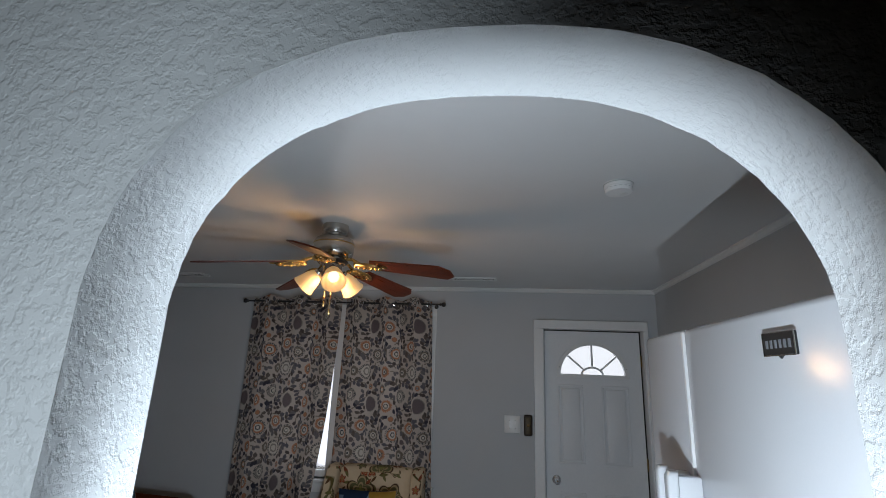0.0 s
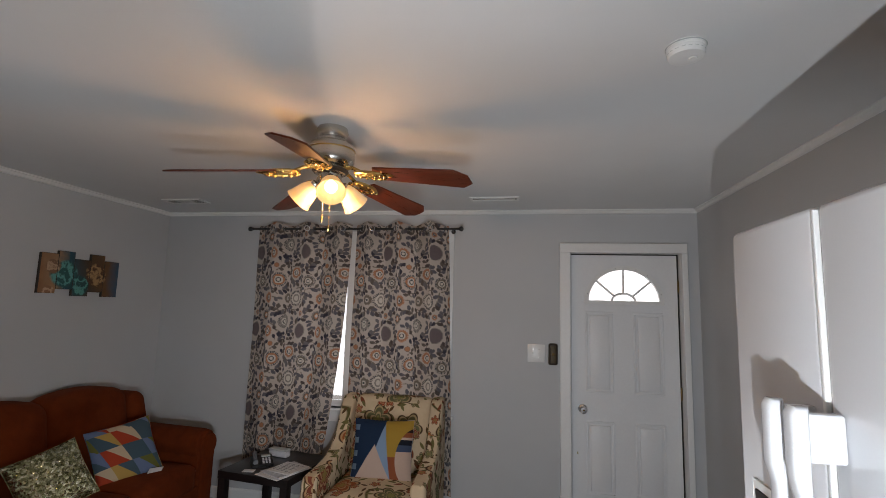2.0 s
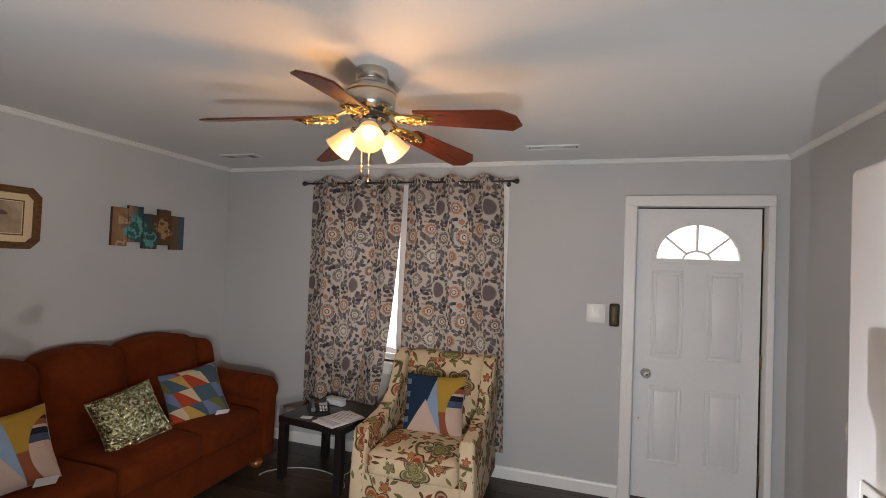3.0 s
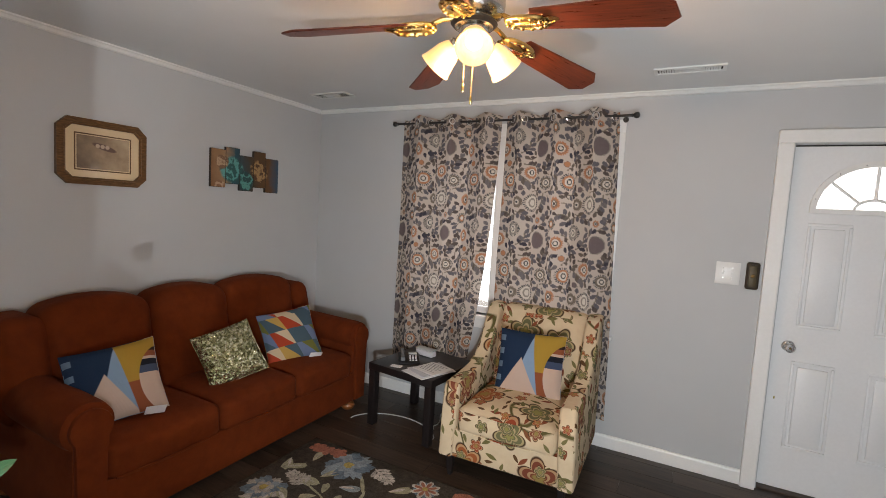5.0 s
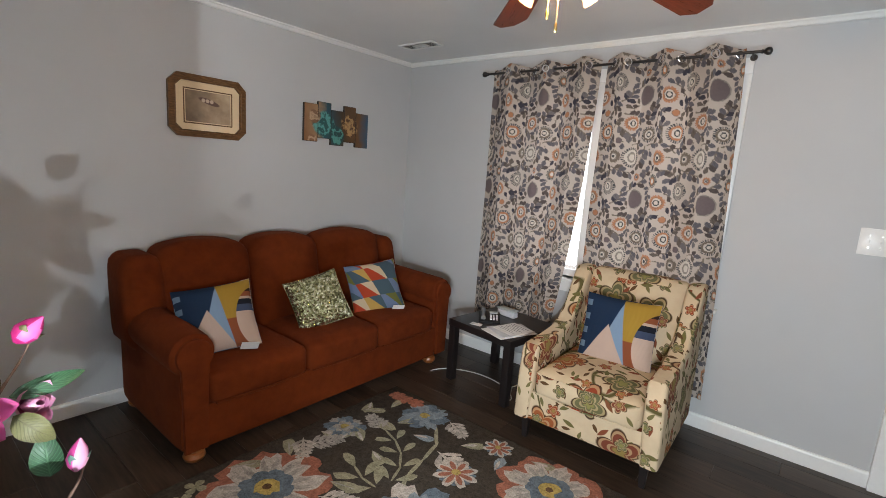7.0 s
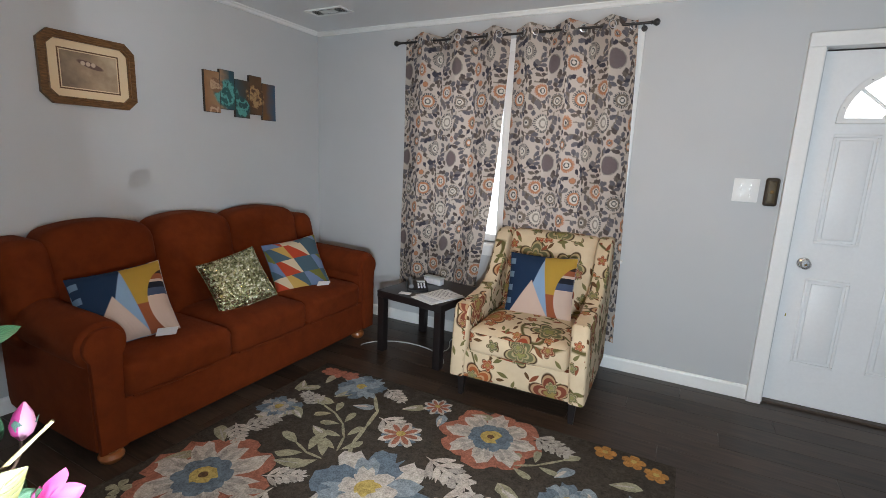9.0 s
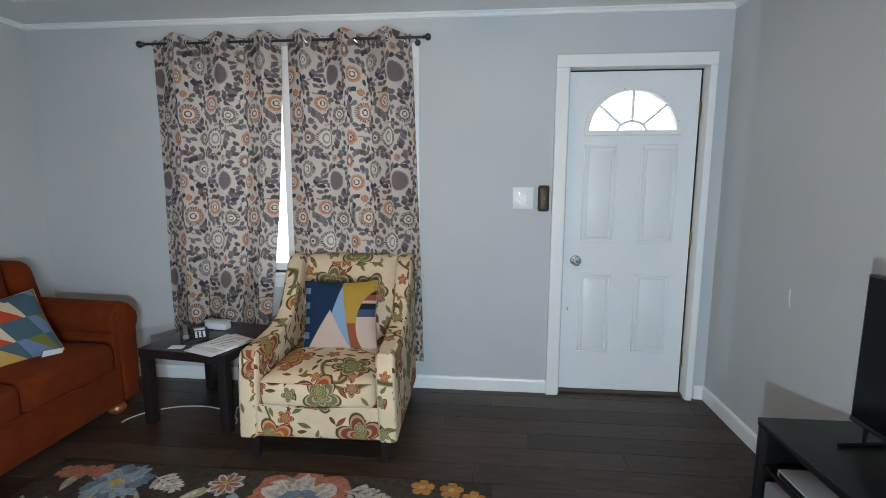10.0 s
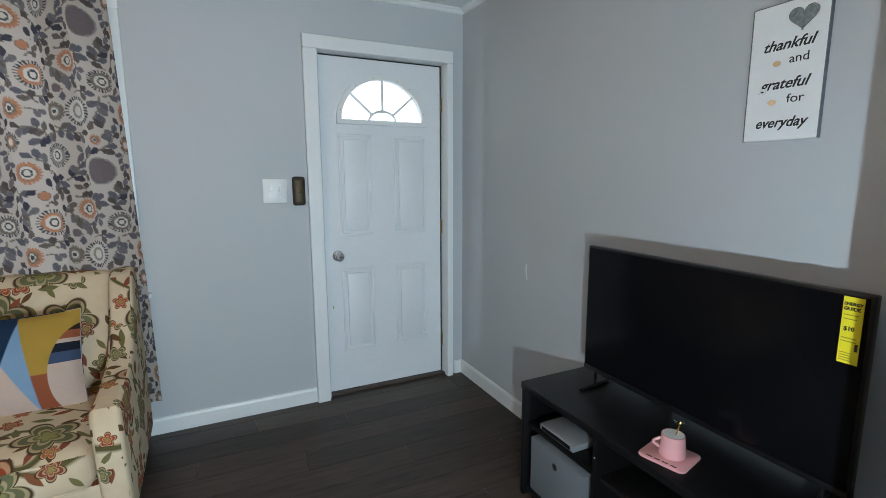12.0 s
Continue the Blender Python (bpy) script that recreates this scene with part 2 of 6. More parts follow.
def curtain_tile():
    """One repeat of the curtain's print: medallions among sprigs of leaves, as a grid of colours."""
    rng = random.Random(11)
    nx, ny = round(TILE_W / CELL), round(TILE_H / CELL)
    gx, gy = np.meshgrid((np.arange(nx) + 0.5) * CELL, (np.arange(ny) + 0.5) * CELL)
    art = np.empty((ny, nx, 3))
    art[:] = (0.42, 0.36, 0.315)
    taken = np.zeros((ny, nx), bool)

    def rel(x, y):
        return (gx - x + TILE_W / 2) % TILE_W - TILE_W / 2, (gy - y + TILE_H / 2) % TILE_H - TILE_H / 2

    grey, cream, rust, plum, olive, dark = (0.21, 0.19, 0.17), (0.50, 0.45, 0.39), (0.36, 0.15, 0.075), (0.11, 0.085, 0.088), (0.13, 0.105, 0.08), (0.035, 0.042, 0.048)
    plan = (
        (0.12, 0.10, 0.058, "disc", plum, plum), (0.05, 0.36, 0.060, "rays", cream, grey), (0.30, 0.09, 0.046, "ring", rust, cream),
        (0.43, 0.17, 0.052, "rays", grey, cream), (0.27, 0.36, 0.044, "ring", rust, olive), (0.17, 0.50, 0.046, "rays", olive, cream),
        (0.36, 0.51, 0.056, "rays", rust, cream), (0.25, 0.22, 0.040, "rays", olive, rust), (0.03, 0.57, 0.044, "ring", rust, cream),
        (0.45, 0.36, 0.040, "ring", olive, grey), (0.12, 0.24, 0.022, "ring", rust, plum), (0.34, 0.63, 0.020, "disc", rust, rust), (0.47, 0.46, 0.018, "disc", plum, plum))
    for x, y, r, kind, petal, heart in plan:
        dx, dy = rel(x, y)
        d, angle = np.hypot(dx, dy * 0.94), np.arctan2(dy, dx)
        q = d / r
        teeth = np.sin(angle * 26) > -0.25
        def lay(mask, colour):
            art[mask] = colour
        if kind == "disc":
            lay(q < 1, grey if petal == plum else olive)
            lay(q < 0.90, petal)
        elif kind == "ring":
            lay((q < 0.98) & ((np.sin(angle * 20) > -0.6) | (q < 0.85)), petal)
            lay((q > 0.62) & (q < 0.66), olive)
            lay(q < 0.56, heart)
            lay(q < 0.38, dark if heart == cream else cream)
            lay(q < 0.24, cream if heart == cream else dark)
        else:
            lay((q < 1.0) & (q > 0.70) & teeth, dark)
            lay(q < 0.74, petal)
            lay(q < 0.52, heart)
            lay(q < 0.34, dark if heart == cream else cream)
            lay(q < 0.22, cream)
        taken[q < 1.12] = True

    def leaf(x, y, turn, length, width):
        dx, dy = rel(x, y)
        c, n = math.cos(turn), math.sin(turn)
        u, v = (dx * c + dy * n) / length, (dy * c - dx * n) / (width / 2)
        t = np.clip(u, 0.0, 1.0)
        rim = np.sin(np.pi * t ** 1.25) ** 0.8
        return (u > 0) & (u < 1) & (np.abs(v) < rim), (np.abs(v) < 0.10) & (u > 0) & (u < 0.9)

    def room(x, y):
        return not taken[int(y % TILE_H / CELL) % ny, int(x % TILE_W / CELL) % nx]

    tones = ((0.085, 0.082, 0.095), (0.115, 0.108, 0.112), (0.022, 0.022, 0.038), (0.06, 0.045, 0.042), (0.095, 0.078, 0.066), (0.08, 0.078, 0.092))

    def sprig(x, y, turn, bend, count, size):
        """A bent stem with leaves on both sides; drawn where it finds room."""
        todo, path, size_all = [], [], count * 2 + 1
        mid = 0.013 * count
        if not (room(x, y) and room(x + (mid * 2 + size) * math.cos(turn + bend * count * 2), y + (mid * 2 + size) * math.sin(turn + bend * count * 2)) and room(x + mid * math.cos(turn), y + mid * math.sin(turn))):
            return
        for k in range(count * 4 + 1):
            path.append((x, y))
            if k % 4 == 3:
                for side in (-1, 1):
                    way, long, tone = turn + side * rng.uniform(0.7, 1.0), size * rng.uniform(0.8, 1.1), rng.choice(tones)
                    if room(x + 0.5 * long * math.cos(way), y + 0.5 * long * math.sin(way)) and room(x + 0.85 * long * math.cos(way), y + 0.85 * long * math.sin(way)):
                        todo.append((*leaf(x, y, way, long, size * 0.56), tone))
            x, y, turn = x + 0.0065 * math.cos(turn), y + 0.0065 * math.sin(turn), turn + bend
        todo.append((*leaf(x, y, turn, size, size * 0.56), rng.choice(tones)))
        fits = [(m, v, c) for m, v, c in todo if m.sum() and (m & taken).sum() < 0.06 * m.sum()]
        if len(fits) < 0.6 * size_all:
            return
        for px, py in path:
            dx, dy = rel(px, py)
            near = (np.hypot(dx, dy) < 0.0042) & ~taken
            art[near] = (0.15, 0.125, 0.10)
        for m, v, c in fits:
            art[m & ~taken] = c
            art[m & v & ~taken] = tuple(k * 0.7 for k in c)
        for m, _, _ in fits:
            for shift in (-1, 1):
                for axis in (0, 1):
                    taken[np.roll(m, shift, axis)] = True

    for count, size, tries in ((4, 0.050, 300), (3, 0.048, 300), (2, 0.046, 400), (1, 0.044, 500), (0, 0.042, 700)):
        for _ in range(tries):
            sprig(rng.uniform(0, TILE_W), rng.uniform(0, TILE_H), rng.uniform(0, 6.28), rng.uniform(-0.10, 0.10), count, size)
    return art


CURTAIN_TILE = curtain_tile()


def curtain_print():
    """Cotton that shows the colours woven into its mesh and lets some daylight through."""
    n = Nodes("printed curtain cotton")
    print_node = n.add("ShaderNodeAttribute")
    print_node.attribute_name = "print"
    weave = n.noise(n.uv, 700, 1)
    c = n.mix(n.math("MULTIPLY", n.noise(n.uv, 60, 4), 0.16), print_node.outputs["Color"], (0.30, 0.27, 0.25))
    n.done(c, 0.9, 0.0, n.bump(weave, 0.2, 0.001), Specular_IOR_Level=0.15)
    thin = n.add("ShaderNodeBsdfTranslucent")
    n.put(thin.inputs[0], c)
    both = n.add("ShaderNodeMixShader")
    both.inputs[0].default_value = 0.20
    n.tree.links.new(n.bsdf.outputs[0], both.inputs[1])
    n.tree.links.new(thin.outputs[0], both.inputs[2])
    n.tree.links.new(both.outputs[0], n.tree.nodes["Material Output"].inputs[0])
    return n.mat


curtain_cloth = curtain_print()


def chair_print():
    n = Nodes("crewel floral upholstery")
    v = n.uv
    base = n.ramp(n.noise(v, 10, 4), [(0.3, (0.52, 0.40, 0.27)), (0.7, (0.60, 0.48, 0.33))])
    c = n.mix(stems(n, v, 1.5, 0.026), base, (0.09, 0.075, 0.025))
    for scale, one, two in ((12, (0.13, 0.115, 0.04), (0.20, 0.055, 0.025)), (15, (0.10, 0.05, 0.02), (0.15, 0.13, 0.05))):
        mask, tone, vein = leaf_field(n, n.vec("ADD", v, (scale * 0.21, scale * 0.43, 0)), scale, 0.45, 0.15, 0.42)
        c = n.mix(mask, c, n.mix(n.step(tone, 0.5, 0.03), one, two))
    for scale, shift, size in ((3.1, 0.0, 0.40), (6.0, 3.7, 0.24)):
        w = n.vec("ADD", v, (shift, shift * 0.6, 0))
        out = n.cells(w, scale, flat=True, random=0.75)
        local = n.vec("SUBTRACT", n.vec("MULTIPLY", w, (scale, scale, 0)), n.vec("MULTIPLY", out["Position"], (scale, scale, 0)))
        x, y, _ = n.split(local)
        r, g, b = n.split(out["Color"])
        angle = n.math("ADD", n.math("ARCTAN2", y, x), n.math("MULTIPLY", r, 6.0))
        lobes = n.math("ABSOLUTE", n.math("SINE", n.math("MULTIPLY", angle, 2.5)))
        reach = n.math("MULTIPLY", n.math("MULTIPLY_ADD", lobes, 0.45, 0.55), n.math("MULTIPLY_ADD", g, 0.4 * size, 0.7 * size))
        q = n.math("DIVIDE", n.vec("LENGTH", local), reach)
        petal = n.ramp(b, [(0.0, (0.27, 0.050, 0.022)), (0.2, (0.105, 0.105, 0.05)), (0.45, (0.30, 0.085, 0.028)), (0.62, (0.13, 0.125, 0.06)), (0.84, (0.17, 0.045, 0.025))], True)
        bands = n.step(n.math("SINE", n.math("MULTIPLY", q, 17.0)), 0.45, 0.2)
        flower = n.mix(bands, petal, n.mix(0.5, petal, (0.55, 0.40, 0.22)))
        flower = n.mix(n.step(q, 0.30, 0.05), n.mix(0.6, petal, (0.30, 0.27, 0.08)), flower)
        flower = n.mix(n.step(q, 0.90, 0.03), flower, (0.06, 0.03, 0.015))
        c = n.mix(n.math("SUBTRACT", 1.0, n.step(q, 1.0, 0.04)), c, flower)
    weave = n.noise(v, 500, 2)
    return n.done(c, 0.85, 0.0, n.bump(weave, 0.3, 0.001), Specular_IOR_Level=0.15)


chair_cloth = chair_print()


def line_side(n, x, y, ax, ay, bx, by):
    """1 on the left of the line from a to b, in the unit square of a cushion."""
    k = math.hypot(bx - ax, by - ay)
    e = n.math("ADD", n.math("MULTIPLY", x, -(by - ay) / k), n.math("MULTIPLY", y, (bx - ax) / k))
    return n.step(e, (-ax * (by - ay) + ay * (bx - ax)) / k, 0.006)


def abstract_print():
    n = Nodes("abstract woven cushion cover")
    x, y, _ = n.split(n.uv)
    navy, blue, mustard, rust, blush = (0.010, 0.026, 0.060), (0.19, 0.29, 0.42), (0.36, 0.22, 0.035), (0.24, 0.07, 0.03), (0.48, 0.36, 0.30)
    c = n.mix(line_side(n, x, y, 0.22, -0.1, 0.56, 1.0), blue, navy)
    c = n.mix(line_side(n, x, y, 0.72, -0.05, 0.40, 0.60), c, n.mix(line_side(n, x, y, 0.10, 0.10, 0.40, 0.60), blush, c))
    right = n.math("SUBTRACT", 1.0, line_side(n, x, y, 0.68, 0.0, 0.53, 1.02))
    c = n.mix(right, c, n.mix(n.step(y, 0.42, 0.006), rust, mustard))
    dx, dy = n.math("SUBTRACT", x, 1.10), n.math("SUBTRACT", y, 0.38)
    bow = n.math("ADD", n.math("POWER", n.math("DIVIDE", dx, 0.36), 2.0), n.math("POWER", n.math("DIVIDE", dy, 0.50), 2.0))
    stripes = n.ramp(y, [(0.0, blush), (0.50, (0.045, 0.065, 0.12)), (0.60, (0.010, 0.012, 0.02)), (0.68, blush), (0.72, rust), (0.80, (0.03, 0.015, 0.012))], True)
    c = n.mix(n.math("SUBTRACT", 1.0, n.step(bow, 1.0, 0.02)), c, stripes)
    tabs = n.math("MULTIPLY", n.step(n.math("SINE", n.math("MULTIPLY", y, 31.0)), 0.2, 0.05), n.math("SUBTRACT", 1.0, n.step(x, 0.10, 0.005)))
    c = n.mix(tabs, c, (0.13, 0.20, 0.27))
    rib = n.math("SINE", n.math("MULTIPLY", y, 420.0))
    return n.done(n.mix(n.math("MULTIPLY", n.noise(n.uv, 6, 4), 0.10), c, (0.06, 0.055, 0.055)), 0.9, 0.0, n.bump(n.math("ADD", rib, n.noise(n.uv, 160, 2)), 0.2, 0.0015), Specular_IOR_Level=0.12)


def block_print():
    n = Nodes("tumbling blocks cushion cover")
    x, y, _ = n.split(n.uv)
    u = n.math("MULTIPLY", n.math("ADD", x, n.math("MULTIPLY", y, 0.35)), 3.1)
    w = n.math("MULTIPLY", y, 3.4)
    cell = n.math("ADD", n.math("FLOOR", u), n.math("MULTIPLY", n.math("FLOOR", w), 3.0))
    tri = n.math("GREATER_THAN", n.math("ADD", n.math("FRACT", u), n.math("MULTIPLY", n.math("FRACT", w), 0.6)), 0.9)
    key = n.math("FRACT", n.math("MULTIPLY", n.math("ADD", n.math("MULTIPLY", cell, 2.0), tri), 0.3819))
    c = n.ramp(key, [(0.0, (0.33, 0.045, 0.02)), (0.14, (0.05, 0.085, 0.11)), (0.36, (0.46, 0.36, 0.25)), (0.5, (0.11, 0.15, 0.25)), (0.68, (0.40, 0.25, 0.07)), (0.78, (0.05, 0.085, 0.11)), (0.9, (0.12, 0.12, 0.03))], True)
    return n.done(c, 0.9, 0.0, n.bump(n.noise(n.uv, 160, 2), 0.25, 0.0015), Specular_IOR_Level=0.12)


def sequins():
    n = Nodes("silver green sequins")
    out = n.cells(n.uv, 30, flat=True)
    r, g, b = n.split(out["Color"])
    drift = n.noise(n.uv, 8, 3, 0.7)
    c = n.ramp(n.math("MULTIPLY_ADD", r, 0.36, n.math("MULTIPLY", drift, 0.66)), [(0.28, (0.15, 0.16, 0.07)), (0.44, (0.30, 0.30, 0.15)), (0.58, (0.52, 0.51, 0.32)), (0.76, (0.84, 0.82, 0.66))])
    x, y, _ = n.split(n.vec("SUBTRACT", n.uv, out["Position"]))
    tilt = n.math("ADD", n.math("MULTIPLY", x, n.math("SUBTRACT", g, 0.5)), n.math("MULTIPLY", y, n.math("SUBTRACT", b, 0.5)))
    return n.done(c, 0.22, 0.8, n.bump(n.math("ADD", n.math("MULTIPLY", tilt, 26.0), n.math("MULTIPLY", drift, 1.6)), 1.0, 0.012))


abstract_cloth, block_cloth, sequin_cloth = abstract_print(), block_print(), sequins()


def rose_paint():
    n = Nodes("painted teal roses")
    v = n.vec("ADD", n.uv, n.vec("MULTIPLY", n.join(n.noise(n.uv, 7, 3), n.noise(n.vec("ADD", n.uv, (3, 5, 0)), 7, 3)), (0.05, 0.05, 0)))
    x, y, _ = n.split(n.uv)
    back = n.ramp(n.math("ADD", n.math("MULTIPLY", x, 1.25), n.math("MULTIPLY", n.noise(n.uv, 6, 4), 0.30)), [(0.12, (0.20, 0.085, 0.03)), (0.28, (0.33, 0.19, 0.10)), (0.36, (0.012, 0.07, 0.10)), (0.6, (0.06, 0.035, 0.018)), (0.78, (0.14, 0.06, 0.015)), (0.95, (0.008, 0.085, 0.16))])
    c = back
    for px, py, r, one, two in ((0.17, 0.15, 0.10, (0.012, 0.085, 0.085), (0.09, 0.33, 0.31)), (0.29, 0.075, 0.075, (0.010, 0.06, 0.062), (0.08, 0.31, 0.28)), (0.42, 0.16, 0.085, (0.09, 0.035, 0.01), (0.40, 0.24, 0.10)), (0.09, 0.20, 0.05, (0.20, 0.10, 0.05), (0.46, 0.31, 0.20)), (0.07, 0.02, 0.045, (0.25, 0.12, 0.06), (0.50, 0.33, 0.22))):
        q = n.math("DIVIDE", n.vec("DISTANCE", v, (px + 0.025, py + 0.025, 0)), r)
        whorl = n.math("SINE", n.math("ADD", n.math("MULTIPLY", q, 6.0), n.math("MULTIPLY", n.noise(n.uv, 14, 3), 22.0)))
        c = n.mix(n.math("SUBTRACT", 1.0, n.step(q, 0.95, 0.1)), c, n.mix(n.step(whorl, 0.2, 0.7), one, two))
    return n.done(c, 0.35, 0.0, n.bump(n.noise(n.uv, 60, 4), 0.3, 0.002))


rose_canvas = rose_paint()
canvas_edge = surface("dark canvas edge", (0.03, 0.02, 0.015), 0.6)


def tuft(name, colour, vary=0.55):
    n = Nodes(name)
    wool, big = n.noise(n.obj, 130, 4, 0.75), n.noise(n.obj, 38, 5, 0.65)
    t = n.math("MULTIPLY_ADD", wool, 0.55, n.math("MULTIPLY", big, 0.45))
    return n.done(n.ramp(t, [(0.36, shade(colour, 1 - vary)), (0.7, shade(colour, 1 + vary))]), 0.97, 0.0, n.bump(wool, 0.9, 0.004), Specular_IOR_Level=0.1)


wool_ground = tuft("taupe wool pile", (0.055, 0.045, 0.036))
wool_coral = tuft("coral wool", (0.30, 0.115, 0.075))
wool_white = tuft("ivory wool", (0.43, 0.38, 0.335))
wool_blue = tuft("slate blue wool", (0.115, 0.15, 0.185))
wool_pale = tuft("pale blue wool", (0.21, 0.245, 0.27))
wool_yellow = tuft("straw wool", (0.40, 0.29, 0.09))
wool_green = tuft("sage wool", (0.27, 0.25, 0.17))
wool_grey = tuft("grey wool", (0.32, 0.29, 0.26))
wool_core = tuft("brown wool", (0.11, 0.06, 0.03))
wool_orange = tuft("amber wool", (0.36, 0.17, 0.05))


# ---- building blocks ----
def box(bm, x0, x1, y0, y1, z0, z1, bevel=0.0, seg=2):
    made = bmesh.ops.create_cube(bm, size=1.0, matrix=Matrix.LocRotScale(((x0 + x1) / 2, (y0 + y1) / 2, (z0 + z1) / 2), None, (x1 - x0, y1 - y0, z1 - z0)))
    if bevel:
        edges = list({e for v in made["verts"] for e in v.link_edges})
        bmesh.ops.bevel(bm, geom=edges, offset=bevel, segments=seg, profile=0.5, affect="EDGES")
    return bm


def boxed(*args, **more):
    return box(bmesh.new(), *args, **more)


def lathe(bm, profile, m=Matrix(), seg=24):
    """A turned shape: (radius, height) pairs round z, placed by m."""
    rings = []
    for r, z in profile:
        rings.append([bm.verts.new(m @ Vector((r * math.cos(a), r * math.sin(a), z))) for a in (2 * math.pi * i / seg for i in range(seg))])
    for low, high in zip(rings, rings[1:]):
        for i in range(seg):
            bm.faces.new((low[i], low[(i + 1) % seg], high[(i + 1) % seg], high[i]))
    for ring, flip in ((rings[0], True), (rings[-1], False)):
        if (ring[0].co - ring[seg // 2].co).length > 0.0005:
            bm.faces.new(ring[::-1] if flip else ring)
    return bm


def tube(bm, points, radius, seg=8):
    """A round bar along points; radius is one number or one for each point."""
    pts = [Vector(p) for p in points]
    radii = radius if isinstance(radius, (list, tuple)) else [radius] * len(pts)
    rings = []
    side = None
    for i, p in enumerate(pts):
        way = (pts[min(i + 1, len(pts) - 1)] - pts[max(i - 1, 0)]).normalized()
        if side is None:
            side = way.orthogonal().normalized()
        side = (side - way * side.dot(way)).normalized()
        up = way.cross(side)
        rings.append([bm.verts.new(p + (side * math.cos(a) + up * math.sin(a)) * radii[i]) for a in (2 * math.pi * k / seg for k in range(seg))])
    for low, high in zip(rings, rings[1:]):
        for k in range(seg):
            bm.faces.new((low[k], low[(k + 1) % seg], high[(k + 1) % seg], high[k]))
    bm.faces.new(rings[0][::-1])
    bm.faces.new(rings[-1])
    return bm


def prism(bm, outline, axis, a, b, bevel=0.0, seg=2):
    """A flat outline pushed from a to b along an axis; the outline's two numbers are the other axes in order."""
    def at(p, d):
        return {"x": (d, p[0], p[1]), "y": (p[0], d, p[1]), "z": (p[0], p[1], d)}[axis]
    low, high = [bm.verts.new(at(p, a)) for p in outline], [bm.verts.new(at(p, b)) for p in outline]
    faces = [bm.faces.new(low), bm.faces.new(high[::-1])]
    k = len(outline)
    for i in range(k):
        faces.append(bm.faces.new((low[i], high[i], high[(i + 1) % k], low[(i + 1) % k])))
    bmesh.ops.recalc_face_normals(bm, faces=faces)
    if bevel:
        rims = list({e for f in faces[:2] for e in f.edges})
        bmesh.ops.bevel(bm, geom=rims, offset=bevel, segments=seg, profile=0.5, affect="EDGES")
    return bm


def padded(bm, x0, x1, y0, y1, z0, z1, radius, puff=(0, 0, 0), cuts=9):
    """An upholstered block: round edges, faces bulged by puff along x, y and z."""
    half = Vector(((x1 - x0) / 2, (y1 - y0) / 2, (z1 - z0) / 2))
    mid = Vector(((x0 + x1) / 2, (y0 + y1) / 2, (z0 + z1) / 2))
    work = bmesh.new()
    bmesh.ops.create_cube(work, size=2.0)
    bmesh.ops.subdivide_edges(work, edges=work.edges[:], cuts=cuts, use_grid_fill=True)
    for v in work.verts:
        q = v.co.copy()
        p = Vector([math.copysign(abs(q[i]) ** 0.8, q[i]) * half[i] for i in range(3)])
        inner = Vector([max(-(half[i] - radius), min(half[i] - radius, p[i])) for i in range(3)])
        off = p - inner
        if off.length > 1e-6:
            p = inner + off.normalized() * radius
        for i in range(3):
            j, k = (i + 1) % 3, (i + 2) % 3
            if abs(q[i]) > 0.5:
                p[i] += math.copysign(puff[i], q[i]) * (1 - q[j] ** 2) * (1 - q[k] ** 2)
        v.co = p + mid
    for f in work.faces:
        f.smooth = True
    mesh = bpy.data.meshes.new("pad")
    work.to_mesh(mesh)
    work.free()
    bm.from_mesh(mesh)
    bpy.data.meshes.remove(mesh)
    return bm


def finish(bm, name, material, smooth=True, uv="box"):
    """A mesh from bm with a map in metres, taken along each face's main axis."""
    bmesh.ops.recalc_face_normals(bm, faces=bm.faces[:]) if uv == "box" else None
    if uv == "box":
        layer = bm.loops.layers.uv.verify()
        for f in bm.faces:
            n = f.normal
            k = max(range(3), key=lambda i: abs(n[i]))
            for loop in f.loops:
                p = loop.vert.co
                loop[layer].uv = (p.y, p.z) if k == 0 else (p.x, p.z) if k == 1 else (p.x, p.y)
    mesh = bpy.data.meshes.new(name)
    bm.to_mesh(mesh)
    bm.free()
    for m in material if isinstance(material, (list, tuple)) else [material]:
        mesh.materials.append(m)
    if smooth:
        mesh.polygons.foreach_set("use_smooth", [True] * len(mesh.polygons))
        mesh.set_sharp_from_angle(angle=radians(38))
    return mesh


def part(name, bm, material, parent=None, label="", smooth=True, uv="box", m=None):
    ob = new(name, finish(bm, name, material, smooth, uv))
    ob.parent = parent
    if m is not None:
        ob.matrix_basis = m
    return tagged(ob, label)


def thing(name, m, label, category, group=""):
    ob = new(name)
    ob.empty_display_size = 0.1
    ob.matrix_basis = m
    return tagged(ob, label, category, group)


def structure(name, bm, material, label, smooth=False):
    return tagged(part(name, bm, material, None, label, smooth), kind="structure")


# ---- the room: x to the right, y ahead ----
LEFT, RIGHT, FRONT, NEAR, TOP = -3.01, 1.415, 3.995, 0.425, 2.376
KITCHEN = -2.4
DOOR_X0, DOOR_X1, DOOR_H = 0.505, 1.315, 2.06
WIN_X0, WIN_X1, WIN_Z0, WIN_Z1 = -1.97, -0.49, 0.77, 2.12

